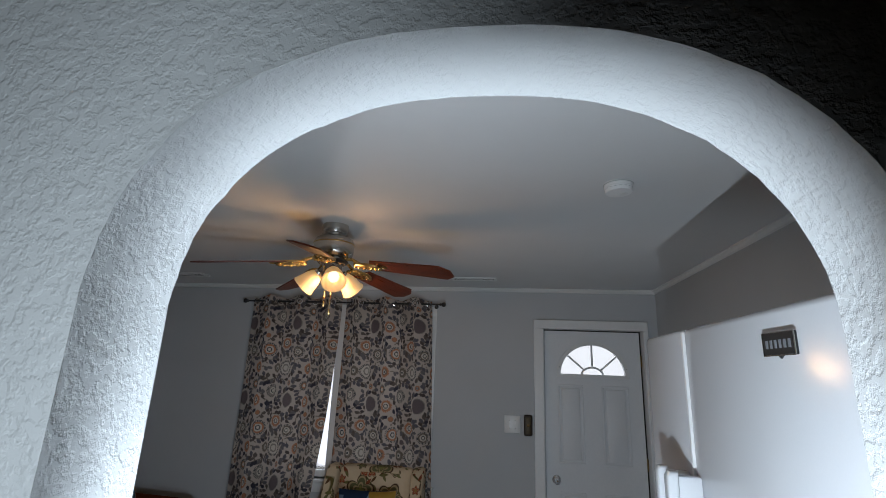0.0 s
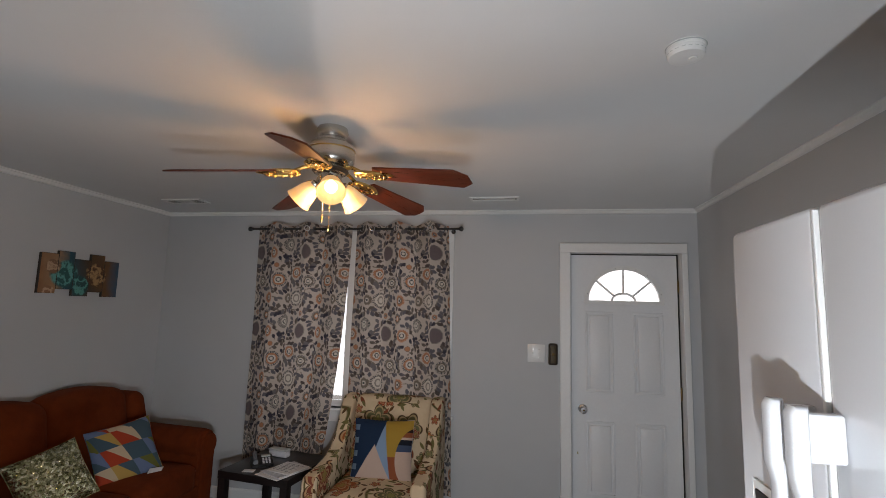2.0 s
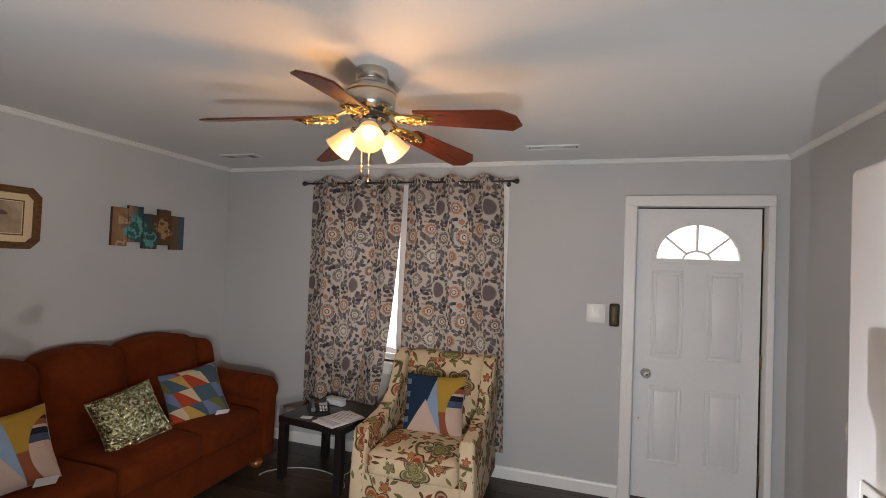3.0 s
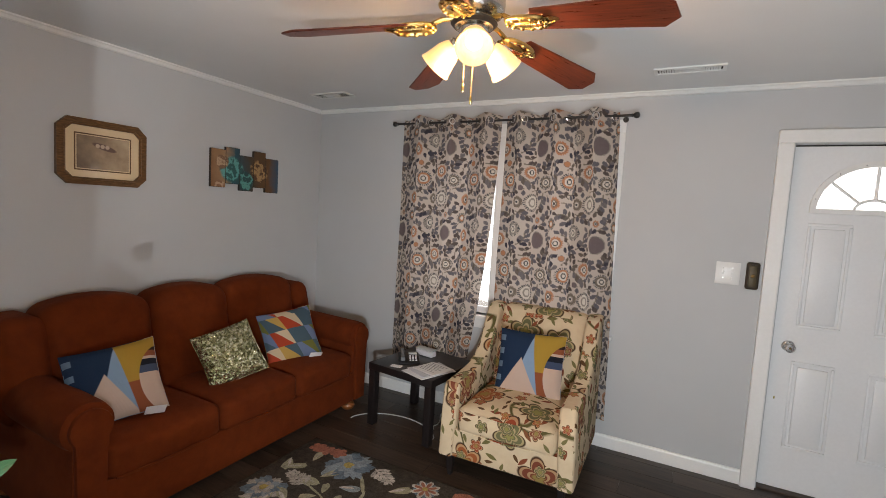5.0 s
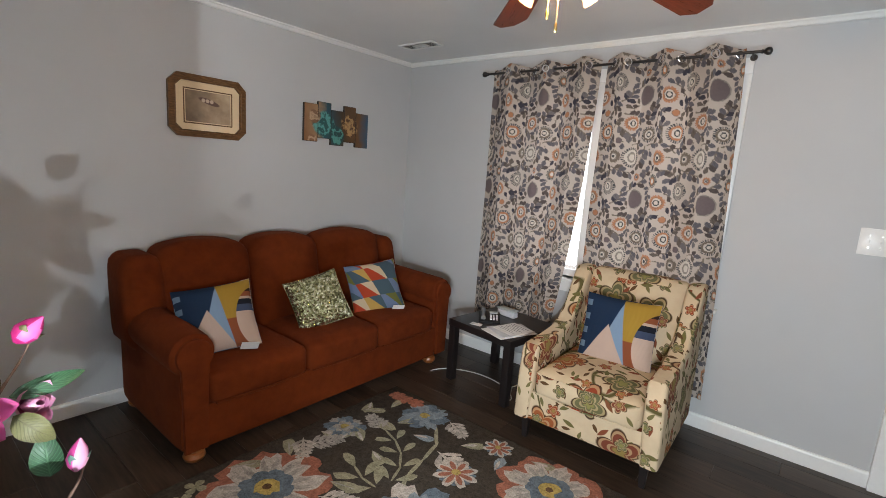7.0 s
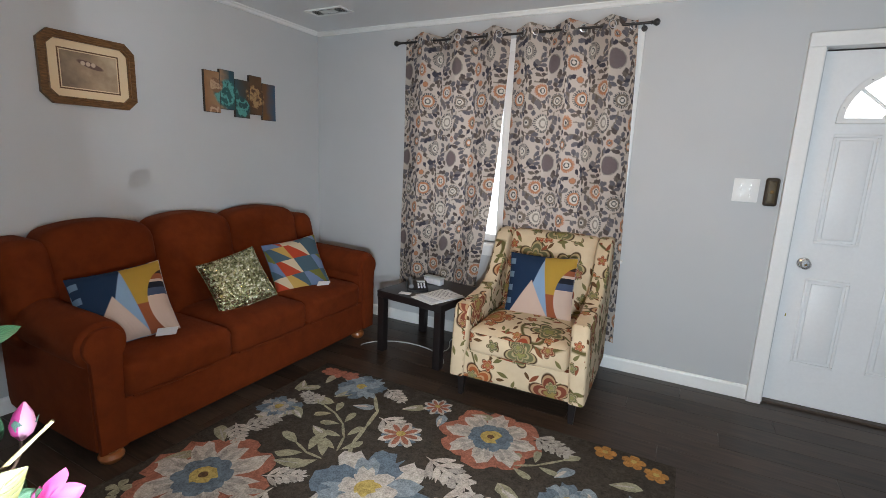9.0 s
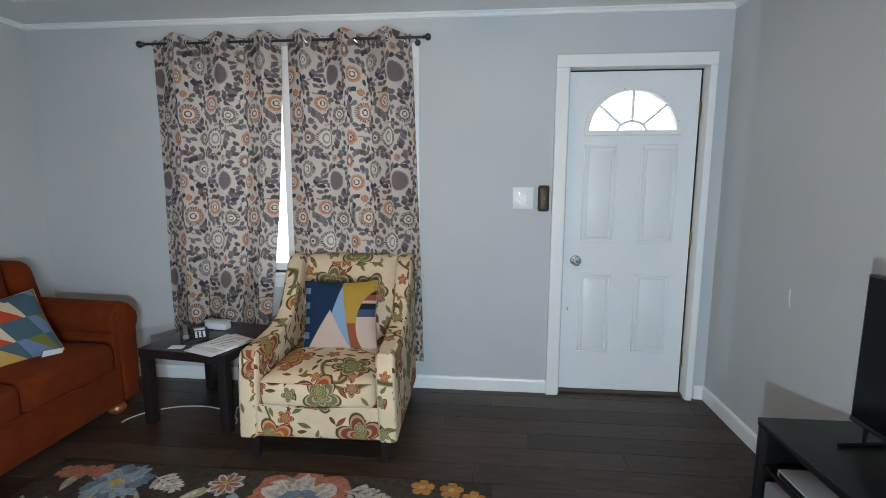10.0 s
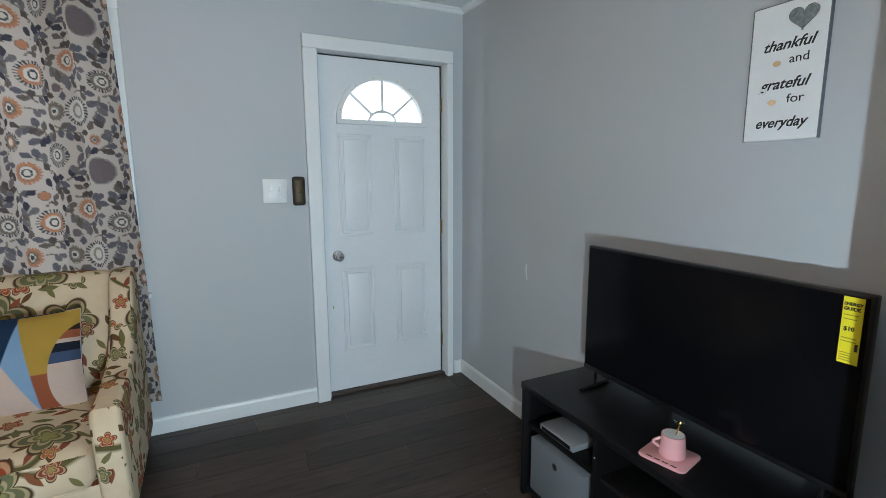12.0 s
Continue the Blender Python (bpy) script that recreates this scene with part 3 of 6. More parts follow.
structure("ground", boxed(-60, 60, 4.2, 90, -0.3, -0.12), ground_mat, "pale open ground outside the house")
structure("backdrop", boxed(-14, 12, 9.0, 9.1, -0.12, 9), outside_glow, "bright hazy daylight beyond the window and door")
structure("floor", boxed(LEFT - 0.1, RIGHT + 0.1, NEAR, FRONT + 0.14, -0.1, -0.006), shadow_gap, "dark brown vinyl plank floor")
structure("floor_kitchen", boxed(LEFT - 0.1, RIGHT + 0.1, KITCHEN, NEAR, -0.1, 0.0), kitchen_floor, "brown vinyl kitchen floor")
structure("ceiling", boxed(LEFT - 0.1, RIGHT + 0.1, KITCHEN, FRONT + 0.14, TOP, TOP + 0.1), ceiling_paint, "flat pale grey painted ceiling")
structure("wall_west", boxed(LEFT - 0.12, LEFT, KITCHEN, FRONT + 0.14, 0, TOP), wall_paint, "smooth grey painted wall behind the sofa")
structure("wall_east", boxed(RIGHT, RIGHT + 0.12, KITCHEN, FRONT + 0.14, 0, TOP), wall_paint, "smooth grey painted wall behind the television")
# unseen back wall, side walls and low ceiling, made dark to cut bounce
structure("wall_kitchen", boxed(LEFT, RIGHT, KITCHEN - 0.12, KITCHEN, 0, TOP), dark_unseen_panel, "unseen kitchen wall, darkened to cut bounced light")
structure("wall_kitchen_west", boxed(-1.75, -1.65, KITCHEN, 0.311, 0, TOP - 0.012), dark_unseen_panel, "unseen dark side wall added to cut bounced light")
structure("wall_kitchen_east", boxed(1.30, 1.40, KITCHEN, 0.311, 0, TOP - 0.012), dark_unseen_panel, "unseen dark side wall added to cut bounced light")
structure("ceiling_kitchen", boxed(-1.65, 1.30, KITCHEN, 0.311, TOP - 0.012, TOP - 0.004), dark_unseen_panel, "unseen dark sheet added to cut bounced light")
front_wall = bmesh.new()
for x0, x1, z0, z1 in ((LEFT, WIN_X0, 0, TOP), (WIN_X0, WIN_X1, 0, WIN_Z0), (WIN_X0, WIN_X1, WIN_Z1, TOP), (WIN_X1, DOOR_X0, 0, TOP), (DOOR_X0, DOOR_X1, DOOR_H, TOP), (DOOR_X1, RIGHT, 0, TOP)):
    box(front_wall, x0, x1, FRONT, FRONT + 0.14, z0, z1)
bmesh.ops.remove_doubles(front_wall, verts=front_wall.verts[:], dist=0.0001)
structure("wall_north", front_wall, wall_paint, "smooth grey painted wall with a window and the front door")

# wall with the arched opening
ARCH_X, ARCH_HALF, SPRING, ARCH_TOP, ARCH_Y0, ARCH_Y1 = 0.148, 0.342, 1.70, 1.97, 0.311, 0.425


def arch_edge(grow=0.0, count=56):
    """The opening's edge from the left foot to the right foot: straight jambs and a squarish hand-made curve."""
    pts = [(ARCH_X - ARCH_HALF - grow, z) for z in (0.0, 0.6, 1.1, 1.45)]
    for i in range(count + 1):
        a = math.pi * (1 - i / count)
        c, s = math.cos(a), math.sin(a)
        wob = 0.0035 * noise.noise((i * 0.55, 3.1, 0.0))
        pts.append((ARCH_X + (ARCH_HALF + grow + wob) * math.copysign(abs(c) ** 0.86, c), SPRING + (ARCH_TOP - SPRING + grow + wob) * abs(s) ** 0.92))
    return pts + [(ARCH_X + ARCH_HALF + grow, z) for z in (1.45, 1.1, 0.6, 0.0)]


def arch_wall():
    bm = bmesh.new()
    edge = arch_edge()
    def outer(p):
        x, z = p
        if z <= SPRING:
            return (LEFT if x < ARCH_X else RIGHT, z)
        a = math.atan2(z - SPRING, x - ARCH_X)
        k = min((RIGHT - ARCH_X) / max(math.cos(a), 1e-6) if a < math.pi / 2 else (ARCH_X - LEFT) / max(-math.cos(a), 1e-6), (TOP - SPRING) / max(math.sin(a), 1e-6))
        return (ARCH_X + k * math.cos(a), SPRING + k * math.sin(a))
    rows = {}
    for y, lip in ((ARCH_Y0, 0.0), (ARCH_Y1, 0.0)):
        rows[y] = ([bm.verts.new((x, y, z)) for x, z in edge], [bm.verts.new((*outer(p)[:1], y, outer(p)[1])) for p in edge])
    near, far = rows[ARCH_Y0], rows[ARCH_Y1]
    for i in range(len(edge) - 1):
        bm.faces.new((near[0][i], near[0][i + 1], near[1][i + 1], near[1][i]))
        bm.faces.new((far[0][i + 1], far[0][i], far[1][i], far[1][i + 1]))
        bm.faces.new((near[0][i + 1], near[0][i], far[0][i], far[0][i + 1])).material_index = 1
    # the two ceiling corners that the fan of quads leaves open
    for y in (ARCH_Y0 + 0.002, ARCH_Y1 - 0.002):
        for x0, x1 in ((LEFT, ARCH_X - 0.6), (ARCH_X + 0.6, RIGHT)):
            bm.faces.new([bm.verts.new(p) for p in ((x0, y, SPRING), (x1, y, SPRING + 0.3), (x1, y, TOP), (x0, y, TOP))])
    bmesh.ops.recalc_face_normals(bm, faces=bm.faces[:])
    return bm


structure("wall_arch", arch_wall(), (arch_plaster, reveal_plaster), "thick textured plaster wall with a rounded archway", True)

# crown trim and baseboards
CROWN = ((0, 0), (0.030, 0), (0.030, -0.008), (0.021, -0.013), (0.013, -0.027), (0, -0.031))
trim = bmesh.new()
prism(trim, [(FRONT - d, TOP + h) for d, h in CROWN], "x", LEFT, RIGHT)
structure("trim_crown_north", trim, trim_paint, "thin white crown moulding")
trim = bmesh.new()
prism(trim, [(LEFT + d, TOP + h) for d, h in CROWN], "y", NEAR, FRONT - 0.030)
structure("trim_crown_west", trim, trim_paint, "thin white crown moulding")
trim = bmesh.new()
prism(trim, [(RIGHT - d, TOP + h) for d, h in CROWN], "y", NEAR, FRONT - 0.030)
structure("trim_crown_east", trim, trim_paint, "thin white crown moulding")
BASE = ((0, 0), (0.014, 0), (0.014, 0.074), (0.009, 0.086), (0, 0.089))
for name, axis, at, sign, a, b in (("baseboard_north", "x", FRONT, -1, LEFT, DOOR_X0 - 0.087), ("baseboard_corner", "x", FRONT, -1, DOOR_X1 + 0.035, RIGHT), ("baseboard_west", "y", LEFT, 1, NEAR, FRONT - 0.014), ("baseboard_east", "y", RIGHT, -1, NEAR, FRONT - 0.014)):
    structure(name, prism(bmesh.new(), [(at + sign * d, h) for d, h in BASE], axis, a, b), trim_paint, "white painted baseboard")

# floor planks
PLANK_W, PLANK_L = 0.152, 1.22
floor_ob = bpy.data.objects["floor"]
plank_mesh = {}
row, y = 0, NEAR
while y < FRONT + 0.02:
    wide = min(PLANK_W, FRONT + 0.10 - y)
    x = LEFT - 0.01 - (row * 0.47) % PLANK_L
    while x < RIGHT:
        a, b = max(x, LEFT - 0.01), min(x + PLANK_L, RIGHT + 0.01)
        if b - a > 0.03:
            key = (round(b - a, 3), round(wide, 3))
            if key not in plank_mesh:
                plank_mesh[key] = finish(boxed(0.0006, key[0] - 0.0006, 0.0006, key[1] - 0.0006, -0.006, 0.0, bevel=0.0012, seg=1), "plank", plank_wood)
            piece = new("plank", plank_mesh[key])
            piece.parent = floor_ob
            piece.location = (a, y, 0)
        x += PLANK_L
    y += PLANK_W
    row += 1


# ---- front door ----
def front_door():
    """Four raised panels below a half-round fanlight."""
    x0, x1, z0, z1, y0, y1 = 0.5101, 1.2757, 0.016, 2.0303, 4.045, 4.089
    cx, sill, rx, rz = (x0 + x1) / 2, 1.679, 0.262, 0.244
    bm = bmesh.new()
    box(bm, x0, x1, y0, y1, z0, sill - 0.01)
    count = 28
    arc = [(cx + rx * math.cos(math.pi * (1 - i / count)), sill + rz * math.sin(math.pi * (1 - i / count))) for i in range(count + 1)]
    def rim(p):
        dx, dz = p[0] - cx, p[1] - sill
        k = min((x1 - cx) / abs(dx) if abs(dx) > 1e-6 else 99, (z1 - sill) / dz if dz > 1e-6 else 99)
        return (cx + dx * k, sill + dz * k)
    rows = [[bm.verts.new((p[0], y, p[1])) for p in pts] for y in (y0, y1) for pts in (arc, [rim(p) for p in arc])]
    for i in range(count):
        bm.faces.new((rows[0][i], rows[0][i + 1], rows[1][i + 1], rows[1][i]))
        bm.faces.new((rows[2][i], rows[3][i], rows[3][i + 1], rows[2][i + 1]))
        bm.faces.new((rows[0][i], rows[2][i], rows[2][i + 1], rows[0][i + 1]))
        bm.faces.new((rows[1][i], rows[1][i + 1], rows[3][i + 1], rows[3][i]))
    for xa, xb in ((x0, x0 + 0.14), (x1 - 0.14, x1)):
        box(bm, xa, xb, y0 + 0.0005, y1, z1 - 0.12, z1 - 0.0005)
    box(bm, x0, x1, y0, y1, sill - 0.01, sill)
    door = tagged(part("door_1", bm, door_paint, None, "white panelled front door with a half-round fanlight, closed", False), category="door", kind="structure")
    for xa, xb, za, zb in ((0.6115, 0.8142, 0.9941, 1.5983), (0.9589, 1.1704, 0.9941, 1.5983), (0.6115, 0.8142, 0.2678, 0.7923), (0.9589, 1.1704, 0.2757, 0.7923)):
        bm = bmesh.new()
        for r in ((xa, xb, za, za + 0.016), (xa, xb, zb - 0.016, zb), (xa, xa + 0.016, za + 0.016, zb - 0.016), (xb - 0.016, xb, za + 0.016, zb - 0.016)):
            box(bm, r[0], r[1], y0 - 0.009, y0 - 0.0004, r[2], r[3], bevel=0.004)
        box(bm, xa + 0.030, xb - 0.030, y0 - 0.012, y0 - 0.0004, za + 0.030, zb - 0.030, bevel=0.006)
        part("raised_panel", bm, door_paint, door, smooth=True)
    # fanlight frame, bars and glass
    bm = bmesh.new()
    outer = [(cx + (rx + 0.024) * math.cos(math.pi * (1 - i / count)), sill + (rz + 0.024) * math.sin(math.pi * (1 - i / count))) for i in range(count + 1)]
    inner = [(cx + (rx - 0.006) * math.cos(math.pi * (1 - i / count)), sill + (rz - 0.006) * math.sin(math.pi * (1 - i / count))) for i in range(count + 1)]
    for i in range(count):
        prism(bm, (outer[i], outer[i + 1], inner[i + 1], inner[i]), "y", y0 - 0.020, y0 - 0.0004)
    box(bm, cx - rx - 0.024, cx + rx + 0.024, y0 - 0.020, y0 - 0.0004, sill - 0.024, sill + 0.004, bevel=0.003)
    frame_ob = part("fanlight_frame", bm, trim_paint, door, "white plastic fanlight frame with screws", smooth=False)
    for i in (2, 8, 12, 17, 20, 26):
        p = (outer[i][0] + inner[i][0]) / 2, (outer[i][1] + inner[i][1]) / 2
        part("screw", lathe(bmesh.new(), ((0.003, 0), (0.002, 0.001)), pose(p[0], y0 - 0.020, p[1], 90), 8), grey_fabric, frame_ob)
    for a in (40, 90, 140):
        c, s = math.cos(radians(a)), math.sin(radians(a))
        part("glazing_bar", tube(bmesh.new(), ((cx + 0.083 * c, y0 + 0.004, sill + 0.058 * s), (cx + rx * c, y0 + 0.004, sill + rz * s)), 0.008, 6), trim_paint, door)
    part("glazing_bar", tube(bmesh.new(), [(cx + 0.085 * math.cos(math.pi * i / 12), y0 + 0.004, sill + 0.060 * math.sin(math.pi * i / 12)) for i in range(13)], 0.008, 6), trim_paint, door, "curved glazing bar")
    pane = part("pane", prism(bmesh.new(), arc, "y", y0 + 0.018, y0 + 0.022), glass, door, smooth=False)
    pane.visible_shadow = False
    m = pose(0.5879, y0, 0.876, 90)
    knob = part("door_knob", lathe(bmesh.new(), ((0.033, 0), (0.033, 0.004), (0.028, 0.009), (0.012, 0.013), (0.012, 0.030), (0.022, 0.038), (0.028, 0.048), (0.027, 0.060), (0.020, 0.066), (0.008, 0.0665)), m, 24), chrome, door, "polished chrome door knob")
    part("keyhole", lathe(bmesh.new(), ((0.007, 0.0665), (0.006, 0.069)), m, 10), bronze, knob)
    for z in (0.24, 1.02, 1.80):
        part("hinge", lathe(bmesh.new(), ((0.006, -0.045), (0.0065, -0.04), (0.0065, 0.04), (0.006, 0.045)), pose(1.2825, y0 - 0.002, z), 10), bronze, door, "dark bronze hinge")
    chip = part("paint_chip", boxed(0.5465, 0.5534, y0 - 0.0012, y0 - 0.0003, 0.5483, 0.565, bevel=0.0004, seg=1), bronze, door, "small dark dent in the paint")
    chip.data.materials[0] = grey_ink
    return door


front_door()
bm = bmesh.new()
for x0, x1, z0, z1 in ((0.418, 0.494, 0, 2.040), (1.289, 1.329, 0, 2.040)):
    box(bm, x0, x1, FRONT - 0.038, FRONT, z0, z1, bevel=0.004)
box(bm, 0.418, 1.329, FRONT - 0.039, FRONT, 2.040, 2.112, bevel=0.004)
structure("door_casing", bm, trim_paint, "wide white painted door casing")
bm = bmesh.new()
for x0, x1, z0, z1 in ((0.490, 0.500, 0, 2.040), (1.289, 1.317, 0, 2.040), (0.490, 1.317, 2.040, 2.052)):
    box(bm, x0, x1, FRONT - 0.004, FRONT + 0.16, z0, z1)
structure("door_jamb", bm, trim_paint, "white door jamb with dark gaps round the leaf")
# filler strips whose dark colour stands for shade between leaf and jamb
bm = bmesh.new()
for x0, x1, z0, z1 in ((0.5002, 0.5095, 0.016, 2.0295), (1.2768, 1.2888, 0.016, 2.0295), (0.5002, 1.2888, 2.0305, 2.0398)):
    box(bm, x0, x1, 4.053, 4.15, z0, z1)
structure("weatherstrip", bm, shadow_gap, "dark filler coloured as the shade round the door leaf")
structure("threshold", boxed(0.494, 1.317, FRONT + 0.01, FRONT + 0.16, -0.004, 0.014, bevel=0.004), threshold_wood, "worn oak door threshold")


# ---- window ----
def window():
    y0, y1 = FRONT + 0.05, FRONT + 0.09
    root = tagged(part("window_1", (lambda b: [box(b, *r) for r in ((WIN_X0, WIN_X0 + 0.03, FRONT + 0.002, FRONT + 0.13, WIN_Z0, WIN_Z1), (WIN_X1 - 0.03, WIN_X1, FRONT + 0.002, FRONT + 0.13, WIN_Z0, WIN_Z1), (WIN_X0 + 0.03, WIN_X1 - 0.03, FRONT + 0.002, FRONT + 0.13, WIN_Z1 - 0.03, WIN_Z1))] and b)(bmesh.new()), trim_paint, None, "white double window behind patterned curtains", False), category="window", kind="structure")
    mid = -1.245
    part("mullion", boxed(mid - 0.035, mid + 0.080, FRONT - 0.012, FRONT + 0.12, WIN_Z0 + 0.004, WIN_Z1 - 0.03, bevel=0.004), trim_paint, root)
    for a, b in ((WIN_X0 + 0.03, mid - 0.035), (mid + 0.080, WIN_X1 - 0.03)):
        for z0, z1, y in ((WIN_Z0 + 0.004, WIN_Z1 - 0.03, y0),):
            bm = bmesh.new()
            for r in ((a, a + 0.028, z0, z1), (b - 0.028, b, z0, z1), (a + 0.028, b - 0.028, z0, z0 + 0.05), (a + 0.028, b - 0.028, z1 - 0.04, z1)):
                box(bm, r[0], r[1], y, y + 0.03, r[2], r[3])
            sash = part("sash", bm, trim_paint, root, smooth=False)
            pane = part("pane", boxed(a + 0.028, b - 0.028, y + 0.013, y + 0.017, z0 + 0.05, z1 - 0.04), window_glass, sash, smooth=False)
            pane.visible_shadow = False
    bm = bmesh.new()
    for x0, x1, z0, z1 in ((WIN_X0 - 0.085, WIN_X0, WIN_Z0, WIN_Z1), (WIN_X1, WIN_X1 + 0.085, WIN_Z0, WIN_Z1), (WIN_X0 - 0.085, WIN_X1 + 0.085, WIN_Z1, WIN_Z1 + 0.085)):
        box(bm, x0, x1, FRONT - 0.016, FRONT + 0.001, z0, z1, bevel=0.003)
    part("window_casing", bm, trim_paint, root)
    part("window_sill", boxed(WIN_X0 - 0.11, WIN_X1 + 0.11, FRONT - 0.05, FRONT + 0.10, WIN_Z0 - 0.022, WIN_Z0, bevel=0.005), trim_paint, root)
    part("apron", boxed(WIN_X0 - 0.085, WIN_X1 + 0.085, FRONT - 0.014, FRONT, WIN_Z0 - 0.10, WIN_Z0 - 0.022, bevel=0.003), trim_paint, root)


window()

# ---- curtains ----
ROD_Y, ROD_Z = 3.895, 2.212


def curtain_rod():
    rod = thing("curtain_rod", pose(-1.24, ROD_Y, ROD_Z), "thin black metal curtain rod with ball finials", "curtain rod")
    part("pole", tube(bmesh.new(), ((-0.875, 0, 0), (0.875, 0, 0)), 0.008, 12), black_metal, rod)
    for s in (-1, 1):
        m = pose(s * 0.87, 0, 0, 0, 90 * s)
        part("finial", lathe(bmesh.new(), ((0.010, 0), (0.013, 0.004), (0.008, 0.010), (0.017, 0.020), (0.021, 0.032), (0.017, 0.044), (0.006, 0.050)), m, 16), black_metal, rod)
        bracket = bmesh.new()
        tube(bracket, ((s * 0.83, 0, 0), (s * 0.83, 0.055, -0.012), (s * 0.83, 0.074, -0.012)), 0.005, 8)
        lathe(bracket, ((0.018, 0), (0.018, 0.004)), pose(s * 0.83, 0.075, -0.012, 90), 14)
        part("bracket", bracket, black_metal, rod)


curtain_rod()


def curtain(top, bottom, low, phase, waves, drift, label):
    """A grommet panel hung on the rod: top and bottom are its two edges in x, low its hem."""
    across, down, high = 110, 44, ROD_Z + 0.042
    root = thing("curtain", pose(0, 0, 0), label, "curtain", "pair of curtains")
    cloth_w = 0.98

    def at(u, v):
        a, b = top[0] + (bottom[0] - top[0]) * v, top[1] + (bottom[1] - top[1]) * v ** drift
        z = high + (low - high) * v
        fold = math.sin(2 * math.pi * waves * u + phase)
        fold2 = math.sin(2 * math.pi * (waves * 0.5) * u + phase * 1.7 + v * 1.3)
        deep = 0.036 * (1 - 0.6 * v)
        y = ROD_Y + deep * fold + 0.018 * v * fold2 + 0.004 * noise.noise((u * 9, v * 5, phase))
        sag = 0.014 * -fold * (1 - v) ** 8 + 0.010 * v ** 6 * math.sin(7 * u + phase)
        x = a + (b - a) * (u + 0.012 * math.sin(4 * math.pi * waves * u + 2 * phase)) + 0.006 * noise.noise((u * 4, v * 3, phase + 5))
        return Vector((x, min(y, FRONT - 0.026), z + sag))
    # a coarse hanging sheet, refined to the fineness of the print
    coarse = np.array([[at(i / across, j / down) for i in range(across + 1)] for j in range(down + 1)])
    fine_u, fine_v = 270, 520
    us, vs = np.linspace(0, across, fine_u + 1), np.linspace(0, down, fine_v + 1)
    i0, j0 = np.minimum(us.astype(int), across - 1), np.minimum(vs.astype(int), down - 1)
    fu, fv = (us - i0)[None, :, None], (vs - j0)[:, None, None]
    upper = coarse[j0][:, i0] * (1 - fu) + coarse[j0][:, i0 + 1] * fu
    lower = coarse[j0 + 1][:, i0] * (1 - fu) + coarse[j0 + 1][:, i0 + 1] * fu
    points = (upper * (1 - fv) + lower * fv).reshape(-1, 3)
    ids = np.arange((fine_u + 1) * (fine_v + 1)).reshape(fine_v + 1, fine_u + 1)
    quads = np.stack((ids[:-1, :-1], ids[1:, :-1], ids[1:, 1:], ids[:-1, 1:]), -1).reshape(-1, 4)
    mesh = bpy.data.meshes.new("panel")
    mesh.from_pydata(points.tolist(), [], quads.tolist())
    cloth_x = np.broadcast_to(us / across * cloth_w + phase * 0.13, (fine_v + 1, fine_u + 1)).ravel()
    cloth_y = np.broadcast_to(((1 - vs / down) * (high - low) + low)[:, None], (fine_v + 1, fine_u + 1)).ravel()
    tile = CURTAIN_TILE[(cloth_y / CELL).astype(int) % CURTAIN_TILE.shape[0], (cloth_x / CELL).astype(int) % CURTAIN_TILE.shape[1]]
    tint = mesh.color_attributes.new("print", "FLOAT_COLOR", "POINT")
    tint.data.foreach_set("color", np.column_stack((tile, np.ones(len(tile)))).ravel())
    layer = mesh.uv_layers.new(name="UVMap")
    corner = quads.ravel()
    layer.data.foreach_set("uv", np.column_stack((cloth_x, cloth_y))[corner].ravel())
    mesh.polygons.foreach_set("use_smooth", [True] * len(mesh.polygons))
    mesh.materials.append(curtain_cloth)
    new("panel", mesh).parent = root
    for k in range(8):
        u = (k + 0.5) / 8
        p = at(u, 0.02)
        ring = bmesh.new()
        side = (at(u + 0.01, 0.02) - at(u - 0.01, 0.02)).normalized()
        out = Vector((side.y, -side.x, 0))
        tube(ring, [Vector((p.x, p.y, ROD_Z)) + out * 0.002 + (side * math.cos(a) + Vector((0, 0, math.sin(a)))) * 0.021 for a in (2 * math.pi * i / 20 for i in range(21))], 0.0035, 6)
        part("grommet", ring, chrome, root, "silver grommet ring")
    return root


curtain((-2.075, -1.250), (-2.085, -1.420), 0.30, 0.6, 3.0, 2.0, "long floral print grommet curtain in grey, rust and cream")
curtain((-1.195, -0.435), (-1.195, -0.365), 0.205, 2.2, 3.0, 0.8, "long floral print grommet curtain in grey, rust and cream")

# ---- wall plates ----
plate = thing("light_switch", pose(0.243, FRONT, 1.272), "white double toggle light switch plate on the wall", "light switch")
part("plate", boxed(-0.064, 0.064, -0.007, -0.0003, -0.067, 0.067, bevel=0.004), plastic_white, plate)
for x in (-0.023, 0.023):
    toggle = part("toggle", boxed(x - 0.005, x + 0.005, -0.017, -0.0065, -0.004, 0.012, bevel=0.002), plastic_white, plate)
    for z in (-0.03, 0.03):
        part("screw", lathe(bmesh.new(), ((0.003, 0), (0.0025, 0.0012)), pose(x, -0.007, z, 90), 8), nickel, plate)
chime = thing("door_chime", pose(0.368, FRONT, 1.270), "small oval antique bronze door chime box", "door chime")
part("case", boxed(-0.034, 0.034, -0.024, -0.0003, -0.080, 0.080, bevel=0.014, seg=3), chime_case, chime)
part("face_plate", boxed(-0.021, 0.021, -0.027, -0.0235, -0.064, 0.064, bevel=0.006), chime_face, chime, "worn bronze face plate")
part("button", lathe(bmesh.new(), ((0.011, 0), (0.011, 0.003), (0.006, 0.006)), pose(0, -0.027, 0, 90), 16), bronze, chime)


